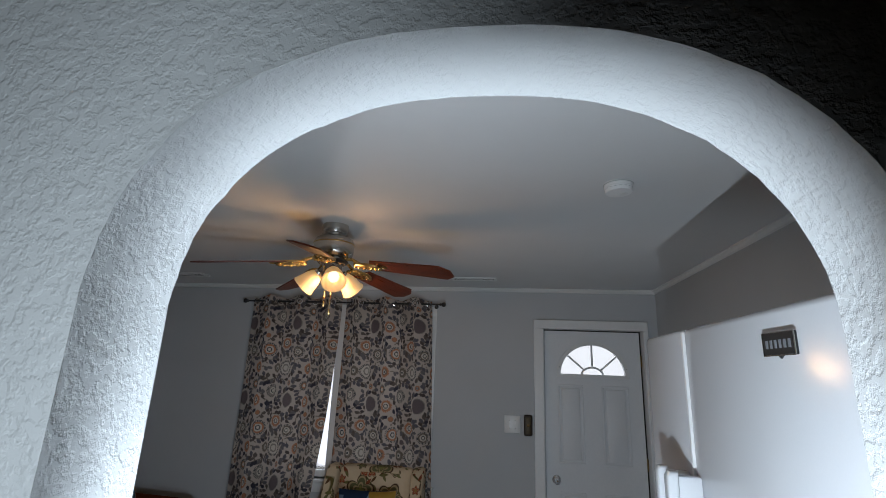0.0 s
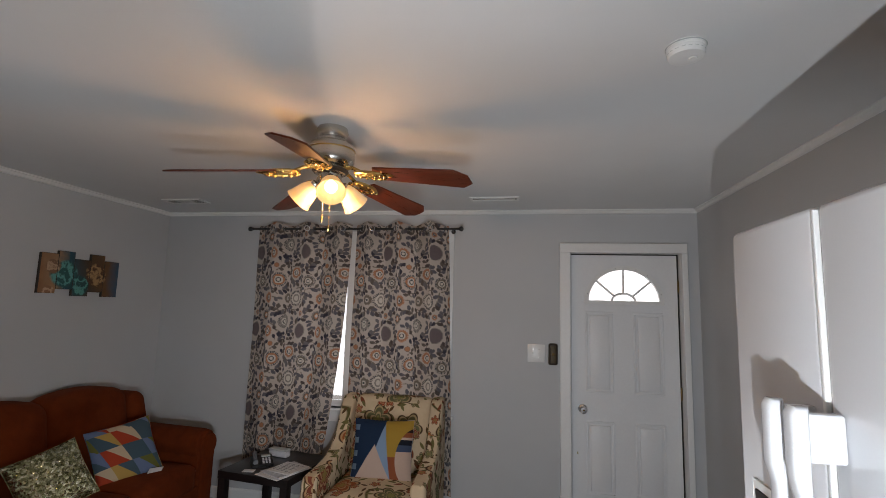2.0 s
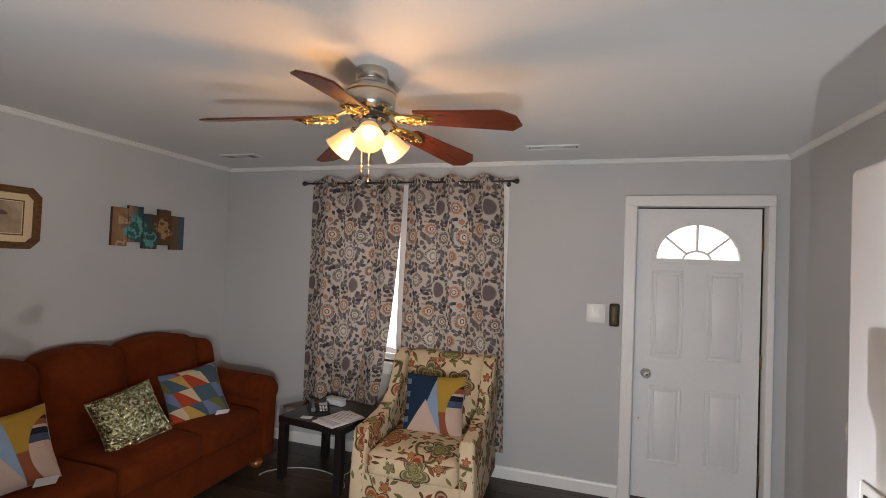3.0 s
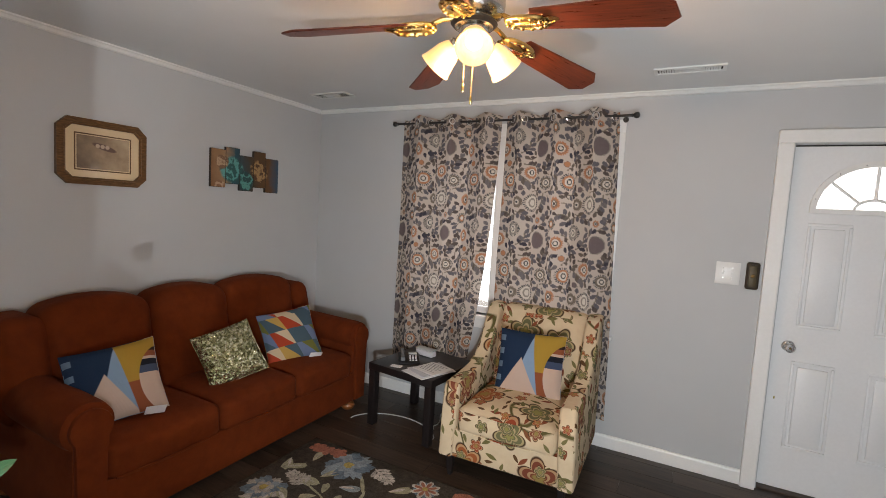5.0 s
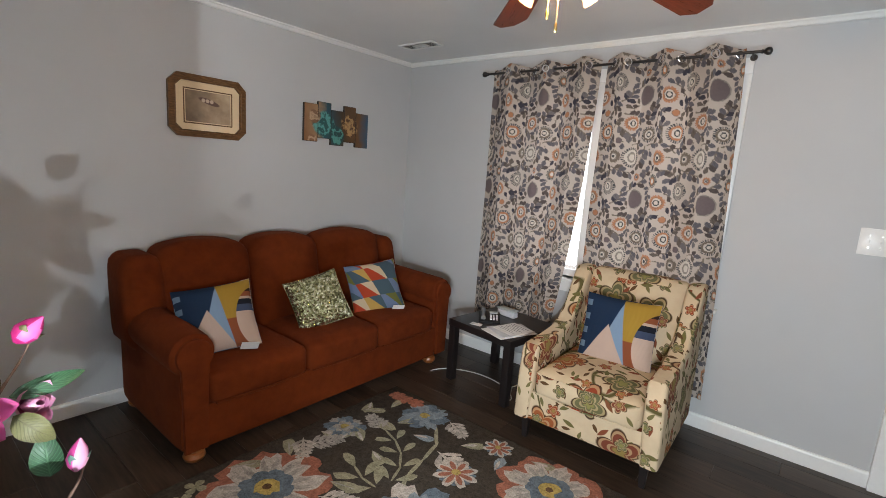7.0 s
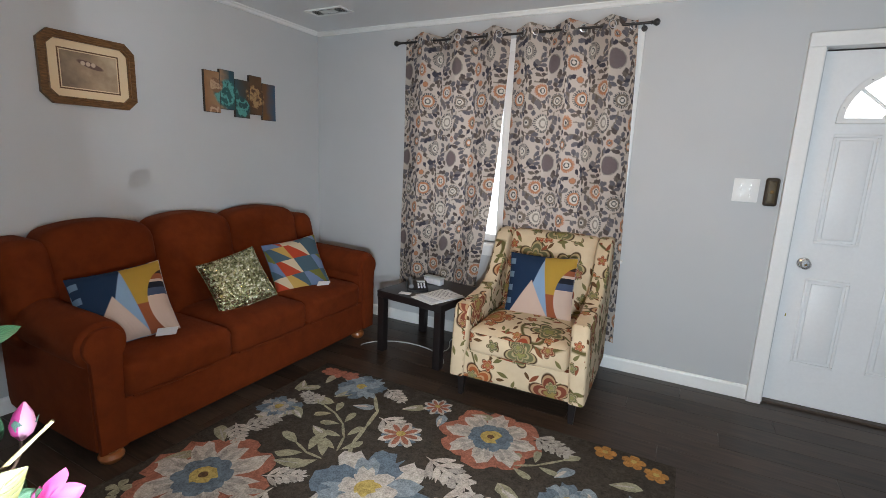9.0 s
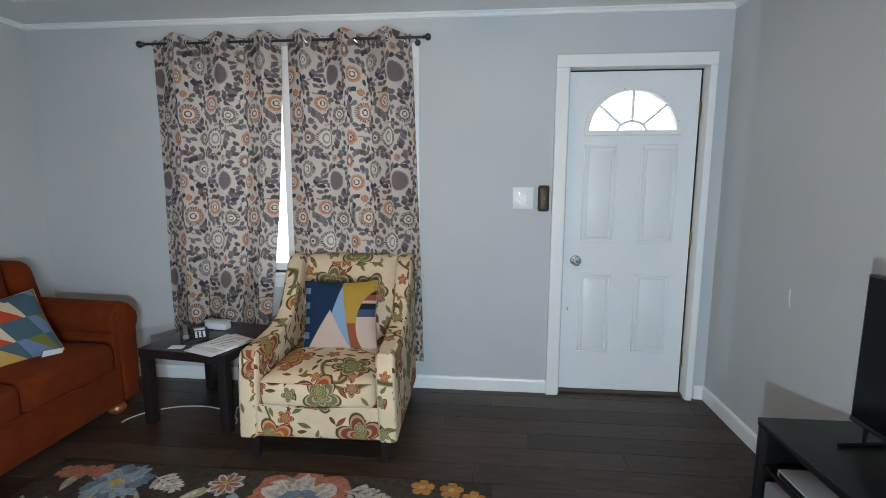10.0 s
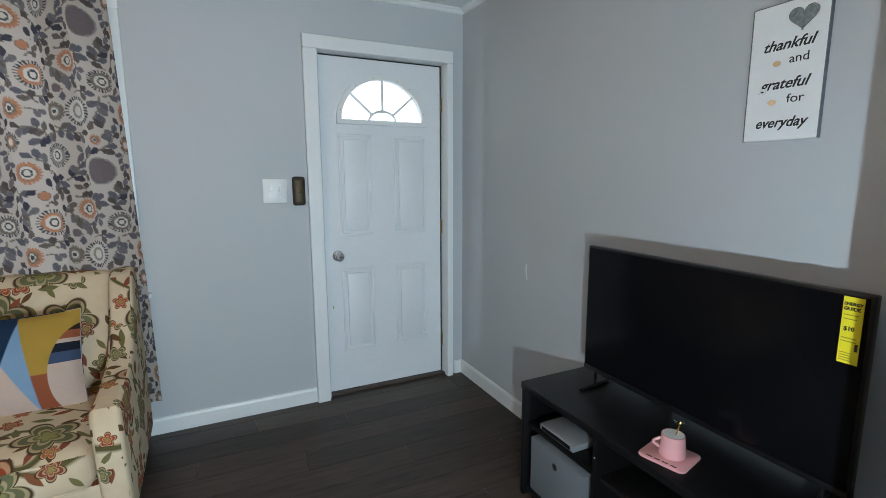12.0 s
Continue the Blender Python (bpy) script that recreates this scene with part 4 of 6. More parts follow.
# ---- ceiling things ----
def vent(cx, cy, w, d, slots, label):
    root = thing("ceiling_vent", pose(cx, cy, TOP), label, "air vent")
    bm = bmesh.new()
    for r in ((-w / 2, w / 2, -d / 2, -d / 2 + 0.018), (-w / 2, w / 2, d / 2 - 0.018, d / 2), (-w / 2, -w / 2 + 0.018, -d / 2 + 0.018, d / 2 - 0.018), (w / 2 - 0.018, w / 2, -d / 2 + 0.018, d / 2 - 0.018)):
        box(bm, r[0], r[1], r[2], r[3], -0.009, -0.0004)
    part("frame", bm, plastic_white, root, smooth=False)
    part("backing", boxed(-w / 2 + 0.018, w / 2 - 0.018, -d / 2 + 0.018, d / 2 - 0.018, -0.0024, -0.0004), shadow_gap, root)
    inner = w - 0.05
    for k in range(slots):
        x = -inner / 2 + inner * (k + 0.5) / slots
        bm = bmesh.new()
        prism(bm, ((x - 0.006, -0.003), (x - 0.0045, -0.003), (x + 0.005, -0.008), (x + 0.0035, -0.008)), "y", -d / 2 + 0.019, d / 2 - 0.019)
        part("slat", bm, plastic_white, root, smooth=False)
    part("damper", boxed(-w * 0.2, w * 0.2, -d * 0.22, d * 0.22, -0.0078, -0.004, bevel=0.001, seg=1), plastic_white, root)


vent(-2.485, 3.53, 0.33, 0.14, 24, "white slatted air vent in the ceiling")
vent(-0.062, 3.565, 0.345, 0.11, 24, "white slatted air vent in the ceiling")
alarm = thing("smoke_detector", pose(0.605, 1.675, TOP), "round white plastic smoke detector on the ceiling", "smoke detector")
part("case", lathe(bmesh.new(), ((0.053, -0.0004), (0.053, -0.012), (0.051, -0.014), (0.051, -0.026), (0.047, -0.036), (0.027, -0.039), (0.001, -0.0395)), seg=36), plastic_white, alarm)
part("base_ring", lathe(bmesh.new(), ((0.0545, -0.004), (0.056, -0.0055), (0.0545, -0.007)), seg=36), cable_grey, alarm)
bm = bmesh.new()
for k in range(18):
    a = 2 * math.pi * k / 18
    tube(bm, ((0.0505 * math.cos(a), 0.0505 * math.sin(a), -0.024), (0.0505 * math.cos(a + 0.2), 0.0505 * math.sin(a + 0.2), -0.024)), 0.0012, 5)
part("slots", bm, cable_grey, alarm)
part("test_button", lathe(bmesh.new(), ((0.013, -0.0385), (0.012, -0.042), (0.001, -0.043)), pose(0.018, 0.0, 0), 16), plastic_white, alarm)


def ceiling_fan():
    cx, cy = -0.697, 2.19
    fan = thing("ceiling_fan", pose(cx, cy, TOP - 0.020), "five-blade cherry ceiling fan with three lit glass shades", "ceiling fan")
    part("canopy", lathe(bmesh.new(), ((0.066, 0.0196), (0.070, 0.0), (0.062, -0.026), (0.068, -0.034), (0.066, -0.044)), seg=36), nickel, fan)
    part("motor", lathe(bmesh.new(), ((0.070, -0.044), (0.094, -0.058), (0.102, -0.074), (0.102, -0.130), (0.096, -0.146), (0.078, -0.158), (0.060, -0.166)), seg=40), nickel, fan, "brushed nickel motor housing")
    part("band", lathe(bmesh.new(), ((0.1025, -0.080), (0.105, -0.083), (0.1025, -0.086)), seg=40), brass, fan)
    part("hub", lathe(bmesh.new(), ((0.070, -0.160), (0.074, -0.172), (0.066, -0.186), (0.050, -0.192), (0.048, -0.230), (0.058, -0.238), (0.058, -0.262), (0.040, -0.278), (0.014, -0.286), (0.010, -0.296)), seg=32), nickel, fan)
    part("switch_collar", lathe(bmesh.new(), ((0.076, -0.168), (0.080, -0.176), (0.070, -0.186)), seg=32), black_metal, fan)
    for k in range(5):
        a = 64 + 72 * k
        m = pose(0, 0, -0.180, 0, 0, a) @ pose(0, 0, 0, 0, 7, 0)
        iron = bmesh.new()
        tube(iron, ((0.06, 0, 0.028), (0.11, 0, 0.026), (0.16, 0, 0.006)), (0.010, 0.008, 0.009), 8)
        for s in (-1, 1):
            tube(iron, [(0.20 + 0.065 * math.cos(t), s * 0.020 + 0.026 * math.sin(t) * s, 0.0) for t in (2 * math.pi * i / 16 for i in range(17))], 0.0075, 7)
        for t in range(12):
            b = 2 * math.pi * t / 12
            bmesh.ops.create_uvsphere(iron, u_segments=8, v_segments=6, radius=0.0095, matrix=pose(0.20 + 0.066 * math.cos(b), 0.042 * math.sin(b), -0.003))
        tube(iron, ((0.24, 0, 0.0), (0.275, 0.02, 0.004), (0.30, 0.0, 0.004), (0.275, -0.02, 0.004), (0.24, 0, 0)), 0.006, 6)
        part("blade_arm", iron, brass, fan, "ornate antique brass blade arm", m=m)
        outline = [(0.225, -0.052), (0.585, -0.072), (0.637, -0.032), (0.643, 0.032), (0.600, 0.072), (0.225, 0.052), (0.205, 0.0)]
        blade = prism(bmesh.new(), outline, "z", 0.0, 0.007, bevel=0.002, seg=1)
        bmesh.ops.transform(blade, matrix=pose(0, 0, 0.006, -13), verts=blade.verts[:])
        part("blade", blade, blade_wood, fan, "reddish cherry veneer fan blade", m=m)
    for a in (297, 57, 177):
        m = pose(0, 0, -0.205, 0, 0, a) @ pose(0.045, 0, -0.005, 0, 0, 0) @ pose(0, 0, 0, 0, 132, 0) @ Matrix.Scale(0.92, 4)
        arm = part("lamp_arm", lathe(bmesh.new(), ((0.014, -0.02), (0.014, 0.02), (0.024, 0.026), (0.026, 0.045), (0.020, 0.05)), m, 16), nickel, fan)
        bell = lathe(bmesh.new(), ((0.024, 0.040), (0.034, 0.050), (0.046, 0.075), (0.053, 0.105), (0.060, 0.135), (0.066, 0.150), (0.063, 0.150), (0.057, 0.134), (0.050, 0.105), (0.043, 0.076), (0.031, 0.053)), m, 28)
        shade_ob = part("shade", bell, lamp_glass, fan, "frosted amber glass bell shade, lit", smooth=True)
        shade_ob.visible_shadow = False
        bulb = part("bulb", lathe(bmesh.new(), ((0.012, 0.050), (0.014, 0.065), (0.026, 0.085), (0.030, 0.102), (0.024, 0.120), (0.008, 0.128)), m, 16), bulb_glow, shade_ob, "glowing warm bulb")
        bulb.visible_shadow = False
    for x, y, z in ((0.018, -0.03, -0.42), (-0.012, -0.035, -0.38)):
        chain = bmesh.new()
        n = 26
        for i in range(n):
            bmesh.ops.create_uvsphere(chain, u_segments=6, v_segments=4, radius=0.0017, matrix=pose(x, y, -0.28 + (z + 0.28) * i / n))
        lathe(chain, ((0.002, 0), (0.005, -0.010), (0.005, -0.024), (0.002, -0.030)), pose(x, y, z), 8)
        part("pull_chain", chain, brass, fan)


ceiling_fan()


# ---- refrigerator ----
def fridge():
    x0, x1, y0, y1, h, seam = 0.58, 1.395, 0.475, 1.375, 1.775, 1.085
    root = thing("refrigerator", pose(0, 0, 0), "white side-by-side refrigerator with a glossy enamel front", "refrigerator")
    part("body", boxed(x0 + 0.075, x1, y0 + 0.004, y1 - 0.004, 0.03, h - 0.012, bevel=0.008), fridge_white, root)
    part("kick_plate", boxed(x0 + 0.05, x0 + 0.073, y0 + 0.02, y1 - 0.02, 0.006, 0.09, bevel=0.004), grey_fabric, root)
    part("gasket", boxed(x0 + 0.062, x0 + 0.0752, y0 + 0.012, y1 - 0.012, 0.105, h - 0.02), shadow_gap, root)
    doors = []
    for a, b in ((y0, seam - 0.004), (seam + 0.004, y1)):
        doors.append(part("door", boxed(x0, x0 + 0.062, a, b, 0.10, h, bevel=0.012, seg=3), fridge_white, root))
    part("edge_strip", boxed(x0 - 0.003, x0 + 0.01, seam - 0.004, seam + 0.004, 0.10, h - 0.008, bevel=0.0015), plastic_white, root, "raised white plastic strip")
    for y, door in ((seam - 0.030, doors[0]), (seam + 0.034, doors[1])):
        bm = bmesh.new()
        prism(bm, [(x0 - 0.064, 1.480), (x0 - 0.070, 1.470), (x0 - 0.070, 1.385), (x0 - 0.062, 1.355), (x0 - 0.062, 0.80), (x0 - 0.070, 0.76), (x0 - 0.066, 0.69), (x0 - 0.048, 0.69), (x0 - 0.046, 1.480)], "y", y - 0.017, y + 0.011, bevel=0.007, seg=3)
        grip = part("handle", bm, fridge_white, door, "thick white plastic handle")
        for z0, z1 in ((1.405, 1.472), (0.70, 0.765)):
            part("mount", boxed(x0 - 0.050, x0 - 0.0002, y - 0.013, y + 0.008, z0, z1, bevel=0.005), fridge_white, grip)
    bm = bmesh.new()
    box(bm, x0 - 0.005, x0 - 0.0003, seam + 0.075, seam + 0.235, 0.94, 1.30, bevel=0.004)
    part("dispenser_frame", bm, plastic_white, doors[1])
    part("dispenser_recess", boxed(x0 - 0.0075, x0 - 0.0048, seam + 0.09, seam + 0.22, 0.955, 1.285, bevel=0.001, seg=1), shadow_gap, doors[1], "black ice dispenser recess")
    badge = part("badge", prism(bmesh.new(), ((0.656, 1.735), (0.738, 1.735), (0.738, 1.702), (0.704, 1.702), (0.697, 1.697), (0.690, 1.702), (0.656, 1.702)), "x", x0 - 0.005, x0 - 0.0003, bevel=0.0012, seg=1), ink, doors[0], "small black maker's badge with a silver rim")
    part("badge_rim", tube(bmesh.new(), [(x0 - 0.005, y, z) for y, z in ((0.656, 1.735), (0.738, 1.735), (0.738, 1.702), (0.656, 1.702), (0.656, 1.735))], 0.0012, 5), nickel, badge)
    for k in range(6):
        part("badge_bar", boxed(x0 - 0.0065, x0 - 0.0048, 0.665 + 0.0118 * k, 0.6695 + 0.0118 * k, 1.712, 1.724), grey_fabric, badge)


fridge()


# ---- sofa ----
def sofa():
    """A three-seat camelback sofa with rolled arms; x is towards the room, y along the wall."""
    s = thing("sofa", pose(-2.57, 2.63, 0), "rust-brown chenille three-seat sofa with a scalloped wing back", "sofa")
    part("base", padded(bmesh.new(), -0.38, 0.432, -0.85, 0.88, 0.052, 0.285, 0.02, cuts=5), rust_cloth, s)
    edges = (-0.835, -0.273, 0.283, 0.835)
    for a, b in zip(edges, edges[1:]):
        cushion = part("seat_cushion", padded(bmesh.new(), -0.22, 0.445, a + 0.003, b - 0.003, 0.262, 0.442, 0.045, (0.012, 0, 0.028), 12), rust_cloth, s)
        part("piping", tube(bmesh.new(), ((0.435, a + 0.03, 0.280), (0.450, (a + b) / 2, 0.278), (0.435, b - 0.03, 0.280)), 0.006, 6), rust_cloth, cushion)
    for a, b in ((-0.845, -0.305), (-0.315, 0.205), (0.195, 0.785)):
        bm = padded(bmesh.new(), -0.14, 0.10, a, b, -0.28, 0.28, 0.07, (0.035, 0, 0), 12)
        mid, half = (a + b) / 2, (b - a) / 2
        for v in bm.verts:
            k = max(0.0, v.co.z / 0.28)
            v.co.z += 0.046 * k * (1 - ((v.co.y - mid) / half) ** 2)
            v.co.x += -0.14 - 0.10 * (v.co.z + 0.28) / 0.56
            v.co.z += 0.660
        part("back_cushion", bm, rust_cloth, s)
    bm = padded(bmesh.new(), -0.42, -0.24, -0.90, 0.90, 0.12, 0.90, 0.05, cuts=7)
    part("back_frame", bm, rust_cloth, s)
    for side in (-1, 1):
        y0 = side * 0.90
        out = 0.105 if side < 0 else 0.045
        wing = padded(bmesh.new(), -0.40, -0.06, min(y0 - side * 0.09, y0 + side * out), max(y0 - side * 0.09, y0 + side * out), 0.42, 0.925 if side < 0 else 0.905, 0.065, (0.01, 0.015, 0), 9)
        for v in wing.verts:
            k = max(0.0, (v.co.z - 0.62) / 0.32)
            v.co.x -= 0.06 * k * max(0.0, (v.co.x + 0.40) / 0.32)
            v.co.x -= 0.02 * k
        part("wing", wing, rust_cloth, s)
        y0 += 0.03
        arm = padded(bmesh.new(), -0.40, 0.405, min(y0 - side * 0.065, y0 + side * 0.095), max(y0 - side * 0.065, y0 + side * 0.095), 0.052, 0.56, 0.03, (0, 0.01, 0), 7)
        part("arm", arm, rust_cloth, s)
        roll = bmesh.new()
        cy = y0 + side * 0.025
        prof = ((0.02, -0.80), (0.10, -0.79), (0.112, -0.74), (0.110, -0.05), (0.104, -0.012), (0.085, 0.004), (0.02, 0.008))
        lathe(roll, prof, pose(0.405, cy, 0.540, 0, 91.5, 0), 28)
        part("arm_roll", roll, rust_cloth, s)
        panel = bmesh.new()
        pts = [(cy + 0.085 * math.cos(radians(t)), 0.540 + 0.085 * math.sin(radians(t))) for t in range(-40, 221, 20)]
        pts += [(cy - 0.062, 0.42), (cy - 0.055, 0.054), (cy + 0.055, 0.054), (cy + 0.062, 0.42)]
        prism(panel, pts, "x", 0.40, 0.432, bevel=0.010)
        part("arm_front", panel, rust_cloth, s)
    for x in (-0.34, 0.40):
        for y in (-0.90, 0.85):
            part("bun_foot", lathe(bmesh.new(), ((0.030, 0.0), (0.045, 0.012), (0.052, 0.030), (0.045, 0.048), (0.034, 0.054), (0.040, 0.060)), pose(x, y, 0), 20), bun_wood, s, "turned orange-brown wooden bun foot")


sofa()


# ---- armchair ----
def armchair():
    """Upright armchair: x to its left, y towards its back."""
    c = thing("armchair", pose(-0.795, 3.475, 0, 0, 0, 1.5), "cream crewel floral upholstered armchair with dark tapered legs", "armchair")
    part("front_rail", padded(bmesh.new(), -0.375, 0.375, -0.385, 0.30, 0.125, 0.30, 0.018, cuts=6), chair_cloth, c)
    seat = padded(bmesh.new(), -0.285, 0.285, -0.405, 0.22, 0.285, 0.435, 0.040, (0, 0.012, 0.030), 12)
    cushion = part("seat_cushion", seat, chair_cloth, c)
    for z in (0.300, 0.418):
        part("welt", tube(bmesh.new(), ((-0.272, -0.395, z), (0, -0.416, z), (0.272, -0.395, z)), 0.005, 6), chair_cloth, cushion)
    back = padded(bmesh.new(), -0.295, 0.295, -0.07, 0.07, -0.30, 0.30, 0.045, (0, 0.03, 0), 12)
    for v in back.verts:
        v.co.y += 0.24 + 0.16 * (v.co.z + 0.30) / 0.60
        v.co.z += 0.625
    part("backrest", back, chair_cloth, c)
    for side in (-1, 1):
        x0, x1 = side * 0.285, side * 0.378
        steps = [(-0.395, 0.128), (-0.402, 0.40), (-0.395, 0.535), (-0.37, 0.565), (-0.20, 0.572), (-0.05, 0.585), (0.06, 0.625), (0.15, 0.71), (0.215, 0.83), (0.265, 0.905), (0.31, 0.925), (0.42, 0.925), (0.44, 0.90), (0.34, 0.128)]
        bm = prism(bmesh.new(), steps, "x", min(x0, x1), max(x0, x1), bevel=0.020, seg=3)
        for v in bm.verts:
            v.co.x += side * 0.020 * (1 - min(1, v.co.z / 0.56))
        part("side_panel", bm, chair_cloth, c)
    for x in (-0.325, 0.325):
        for y, lean in ((-0.35, 0.0), (0.33, 0.05)):
            leg = bmesh.new()
            tube(leg, ((x, y, 0.13), (x, y + lean, 0.0)), (0.030, 0.019), 4)
            part("leg", leg, espresso_wood, c, "dark tapered wooden leg", smooth=False)


armchair()


# ---- cushions ----
def pillow(m, w, h, thick, material, label, group="", tag=False):
    bm = bmesh.new()
    layer = bm.loops.layers.uv.verify()
    n = 26
    for side in (1, -1):
        grid = []
        for j in range(n + 1):
            row_v = []
            for i in range(n + 1):
                u, v = i / n, j / n
                a, b = 2 * u - 1, 2 * v - 1
                bulge = ((1 - a * a) * (1 - b * b)) ** 0.5
                pinch = 1 - 0.055 * (1 - b * b) * abs(a) ** 3
                pinch2 = 1 - 0.055 * (1 - a * a) * abs(b) ** 3
                dent = 0.006 * noise.noise((a * 2.2, b * 2.2, w * 9)) * bulge
                row_v.append(bm.verts.new((a * w / 2 * pinch, side * -(thick / 2 * bulge + dent + 0.002), b * h / 2 * pinch2)))
            grid.append(row_v)
        for j in range(n):
            for i in range(n):
                ids = ((i, j), (i + 1, j), (i + 1, j + 1), (i, j + 1))
                f = bm.faces.new([grid[b][a] for a, b in (ids if side == 1 else ids[::-1])])
                for loop, (a, b) in zip(f.loops, ids if side == 1 else ids[::-1]):
                    loop[layer].uv = (a / n, b / n)
    root = thing("throw_pillow", m, label, "pillow", group)
    part("cover", bm, material, root, uv="own")
    seam = bmesh.new()
    rim = []
    for k in range(41):
        t = k / 40 * 4
        e, f = int(t) % 4, t - int(t)
        a, b = ((-1 + 2 * f, -1), (1, -1 + 2 * f), (1 - 2 * f, 1), (-1, 1 - 2 * f))[e]
        rim.append((a * w / 2 * (1 - 0.055 * (1 - b * b) * abs(a) ** 3), 0, b * h / 2 * (1 - 0.055 * (1 - a * a) * abs(b) ** 3)))
    part("seam", tube(seam, rim, 0.003, 6), material, root)
    if tag:
        label_bm = boxed(-0.045, 0.045, -0.002, 0.0, -0.055, 0.0, bevel=0.0008, seg=1)
        bmesh.ops.transform(label_bm, matrix=pose(w * 0.36, -0.055, -h / 2 + 0.01, 62, 10, 12), verts=label_bm.verts[:])
        part("care_tag", label_bm, paper, root, "small white care tag")
    return root


pillow(pose(-2.375, 1.945, 0.625, -30, -8, 68), 0.385, 0.365, 0.16, abstract_cloth, "square cushion with navy, mustard and blush colour blocks", "cushions", True)
pillow(pose(-2.395, 2.605, 0.600, -34, -14, 72), 0.345, 0.345, 0.12, sequin_cloth, "square cushion of silver-green sequins", "cushions")
pillow(pose(-2.43, 3.12, 0.600, -30, -9, 62), 0.375, 0.375, 0.13, block_cloth, "square cushion with a multicoloured geometric block pattern", "cushions", True)
pillow(pose(-0.795, 3.53, 0.612, -16, -1, 3), 0.42, 0.41, 0.15, abstract_cloth, "square cushion with navy, mustard and blush colour blocks", "cushions", True)


# ---- side table and what lies on it ----
def side_table():
    t = thing("side_table", pose(-1.60, 3.60, 0, 0, 0, -7), "small square black lacquered side table", "side table")
    part("top", boxed(-0.275, 0.275, -0.275, 0.275, 0.400, 0.450, bevel=0.003), espresso_wood, t)
    for x in (-0.245, 0.245):
        for y in (-0.245, 0.245):
            part("leg", boxed(x - 0.026, x + 0.026, y - 0.026, y + 0.026, 0, 0.3998, bevel=0.002), espresso_wood, t)


side_table()
TABLE_Z = 0.450
for k, (dx, dy, turn, mat, w, h) in enumerate(((0.0, 0.0, -20, paper, 0.216, 0.279), (0.015, 0.03, -28, grey_paper, 0.21, 0.27), (0.02, 0.045, -16, paper, 0.20, 0.20))):
    sheet = boxed(-w / 2, w / 2, -h / 2, h / 2, 0.0, 0.004, bevel=0.0008, seg=1)
    page = tagged(part("letter", sheet, mat, None, "loose printed white letter lying on the side table", m=pose(-1.475 + dx, 3.44 + dy, TABLE_Z + 0.0002 + 0.0045 * k, 0, 0, turn)), category="papers", group="papers on the side table")
    if k == 2:
        for j in range(7):
            part("print_line", boxed(-0.08, 0.07 - 0.02 * (j % 3), 0.07 - 0.022 * j, 0.074 - 0.022 * j, 0.0040, 0.0046), grey_fabric, page)


def telephone():
    p = thing("telephone", pose(-1.70, 3.56, TABLE_Z, 0, 0, 35), "grey and black cordless desk telephone on the table", "telephone")
    bm = prism(bmesh.new(), ((-0.09, 0.0003), (0.09, 0.0003), (0.09, 0.034), (0.06, 0.040), (-0.09, 0.014)), "x", -0.075, 0.075, bevel=0.006)
    part("base", bm, black_laminate, p)
    part("handset", tube(bmesh.new(), ((-0.045, -0.07, 0.032), (-0.045, -0.03, 0.040), (-0.045, 0.03, 0.052), (-0.045, 0.075, 0.050)), (0.017, 0.013, 0.013, 0.018), 12), grey_fabric, p)
    part("screen", boxed(0.0, 0.06, 0.03, 0.07, 0.034, 0.043, bevel=0.002), cable_grey, p)
    keys = bmesh.new()
    for i in range(3):
        for j in range(4):
            box(keys, 0.002 + 0.021 * i, 0.016 + 0.021 * i, -0.065 + 0.02 * j, -0.052 + 0.02 * j, 0.017 + 0.0042 * j, 0.024 + 0.0042 * j, bevel=0.002, seg=1)
    part("keypad", keys, grey_paper, p)


telephone()
case = thing("eyeglass_case", pose(-1.66, 3.74, TABLE_Z, 0, 0, -10), "small pale grey box at the back of the table", "box")
part("body", boxed(-0.08, 0.08, -0.03, 0.03, 0.0003, 0.045, bevel=0.012, seg=3), grey_paper, case)
part("lid", boxed(-0.081, 0.081, -0.031, 0.031, 0.0455, 0.058, bevel=0.005, seg=2), cable_grey, case)
pen = thing("card", pose(-1.70, 3.40, TABLE_Z, 0, 0, 10), "small white card on the table edge", "card")
part("sheet", boxed(-0.04, 0.04, -0.025, 0.025, 0.0003, 0.003, bevel=0.0006, seg=1), paper, pen)


def loop_cable():
    pts = []
    for i in range(40):
        t = i / 39
        pts.append((-1.86 + 0.34 * t + 0.19 * math.cos(2.6 + t * 4.4) - 0.02, 3.45 - 0.11 * math.sin(2.2 + t * 5.4) + 0.06 * t, 0.0045))
    cable = thing("cable", pose(0, 0, 0), "loose pale grey cable looped on the floor", "cable")
    part("cord", tube(bmesh.new(), pts, 0.0038, 6), cable_grey, cable)
    part("drop", tube(bmesh.new(), [pts[-1]] + [(-1.50 + 0.03 * math.sin(k * 0.7), 3.55 + 0.04 * k, 0.004 + 0.0) for k in range(1, 7)] + [(-1.50, 3.86, 0.05), (-1.50, 3.93, 0.22)], 0.0038, 6), cable_grey, cable)
    plug = thing("outlet", pose(-1.50, FRONT, 0.30), "white wall outlet with a plug behind the side table", "outlet")
    part("plate", boxed(-0.036, 0.036, -0.006, -0.0003, -0.058, 0.058, bevel=0.003), plastic_white, plug)


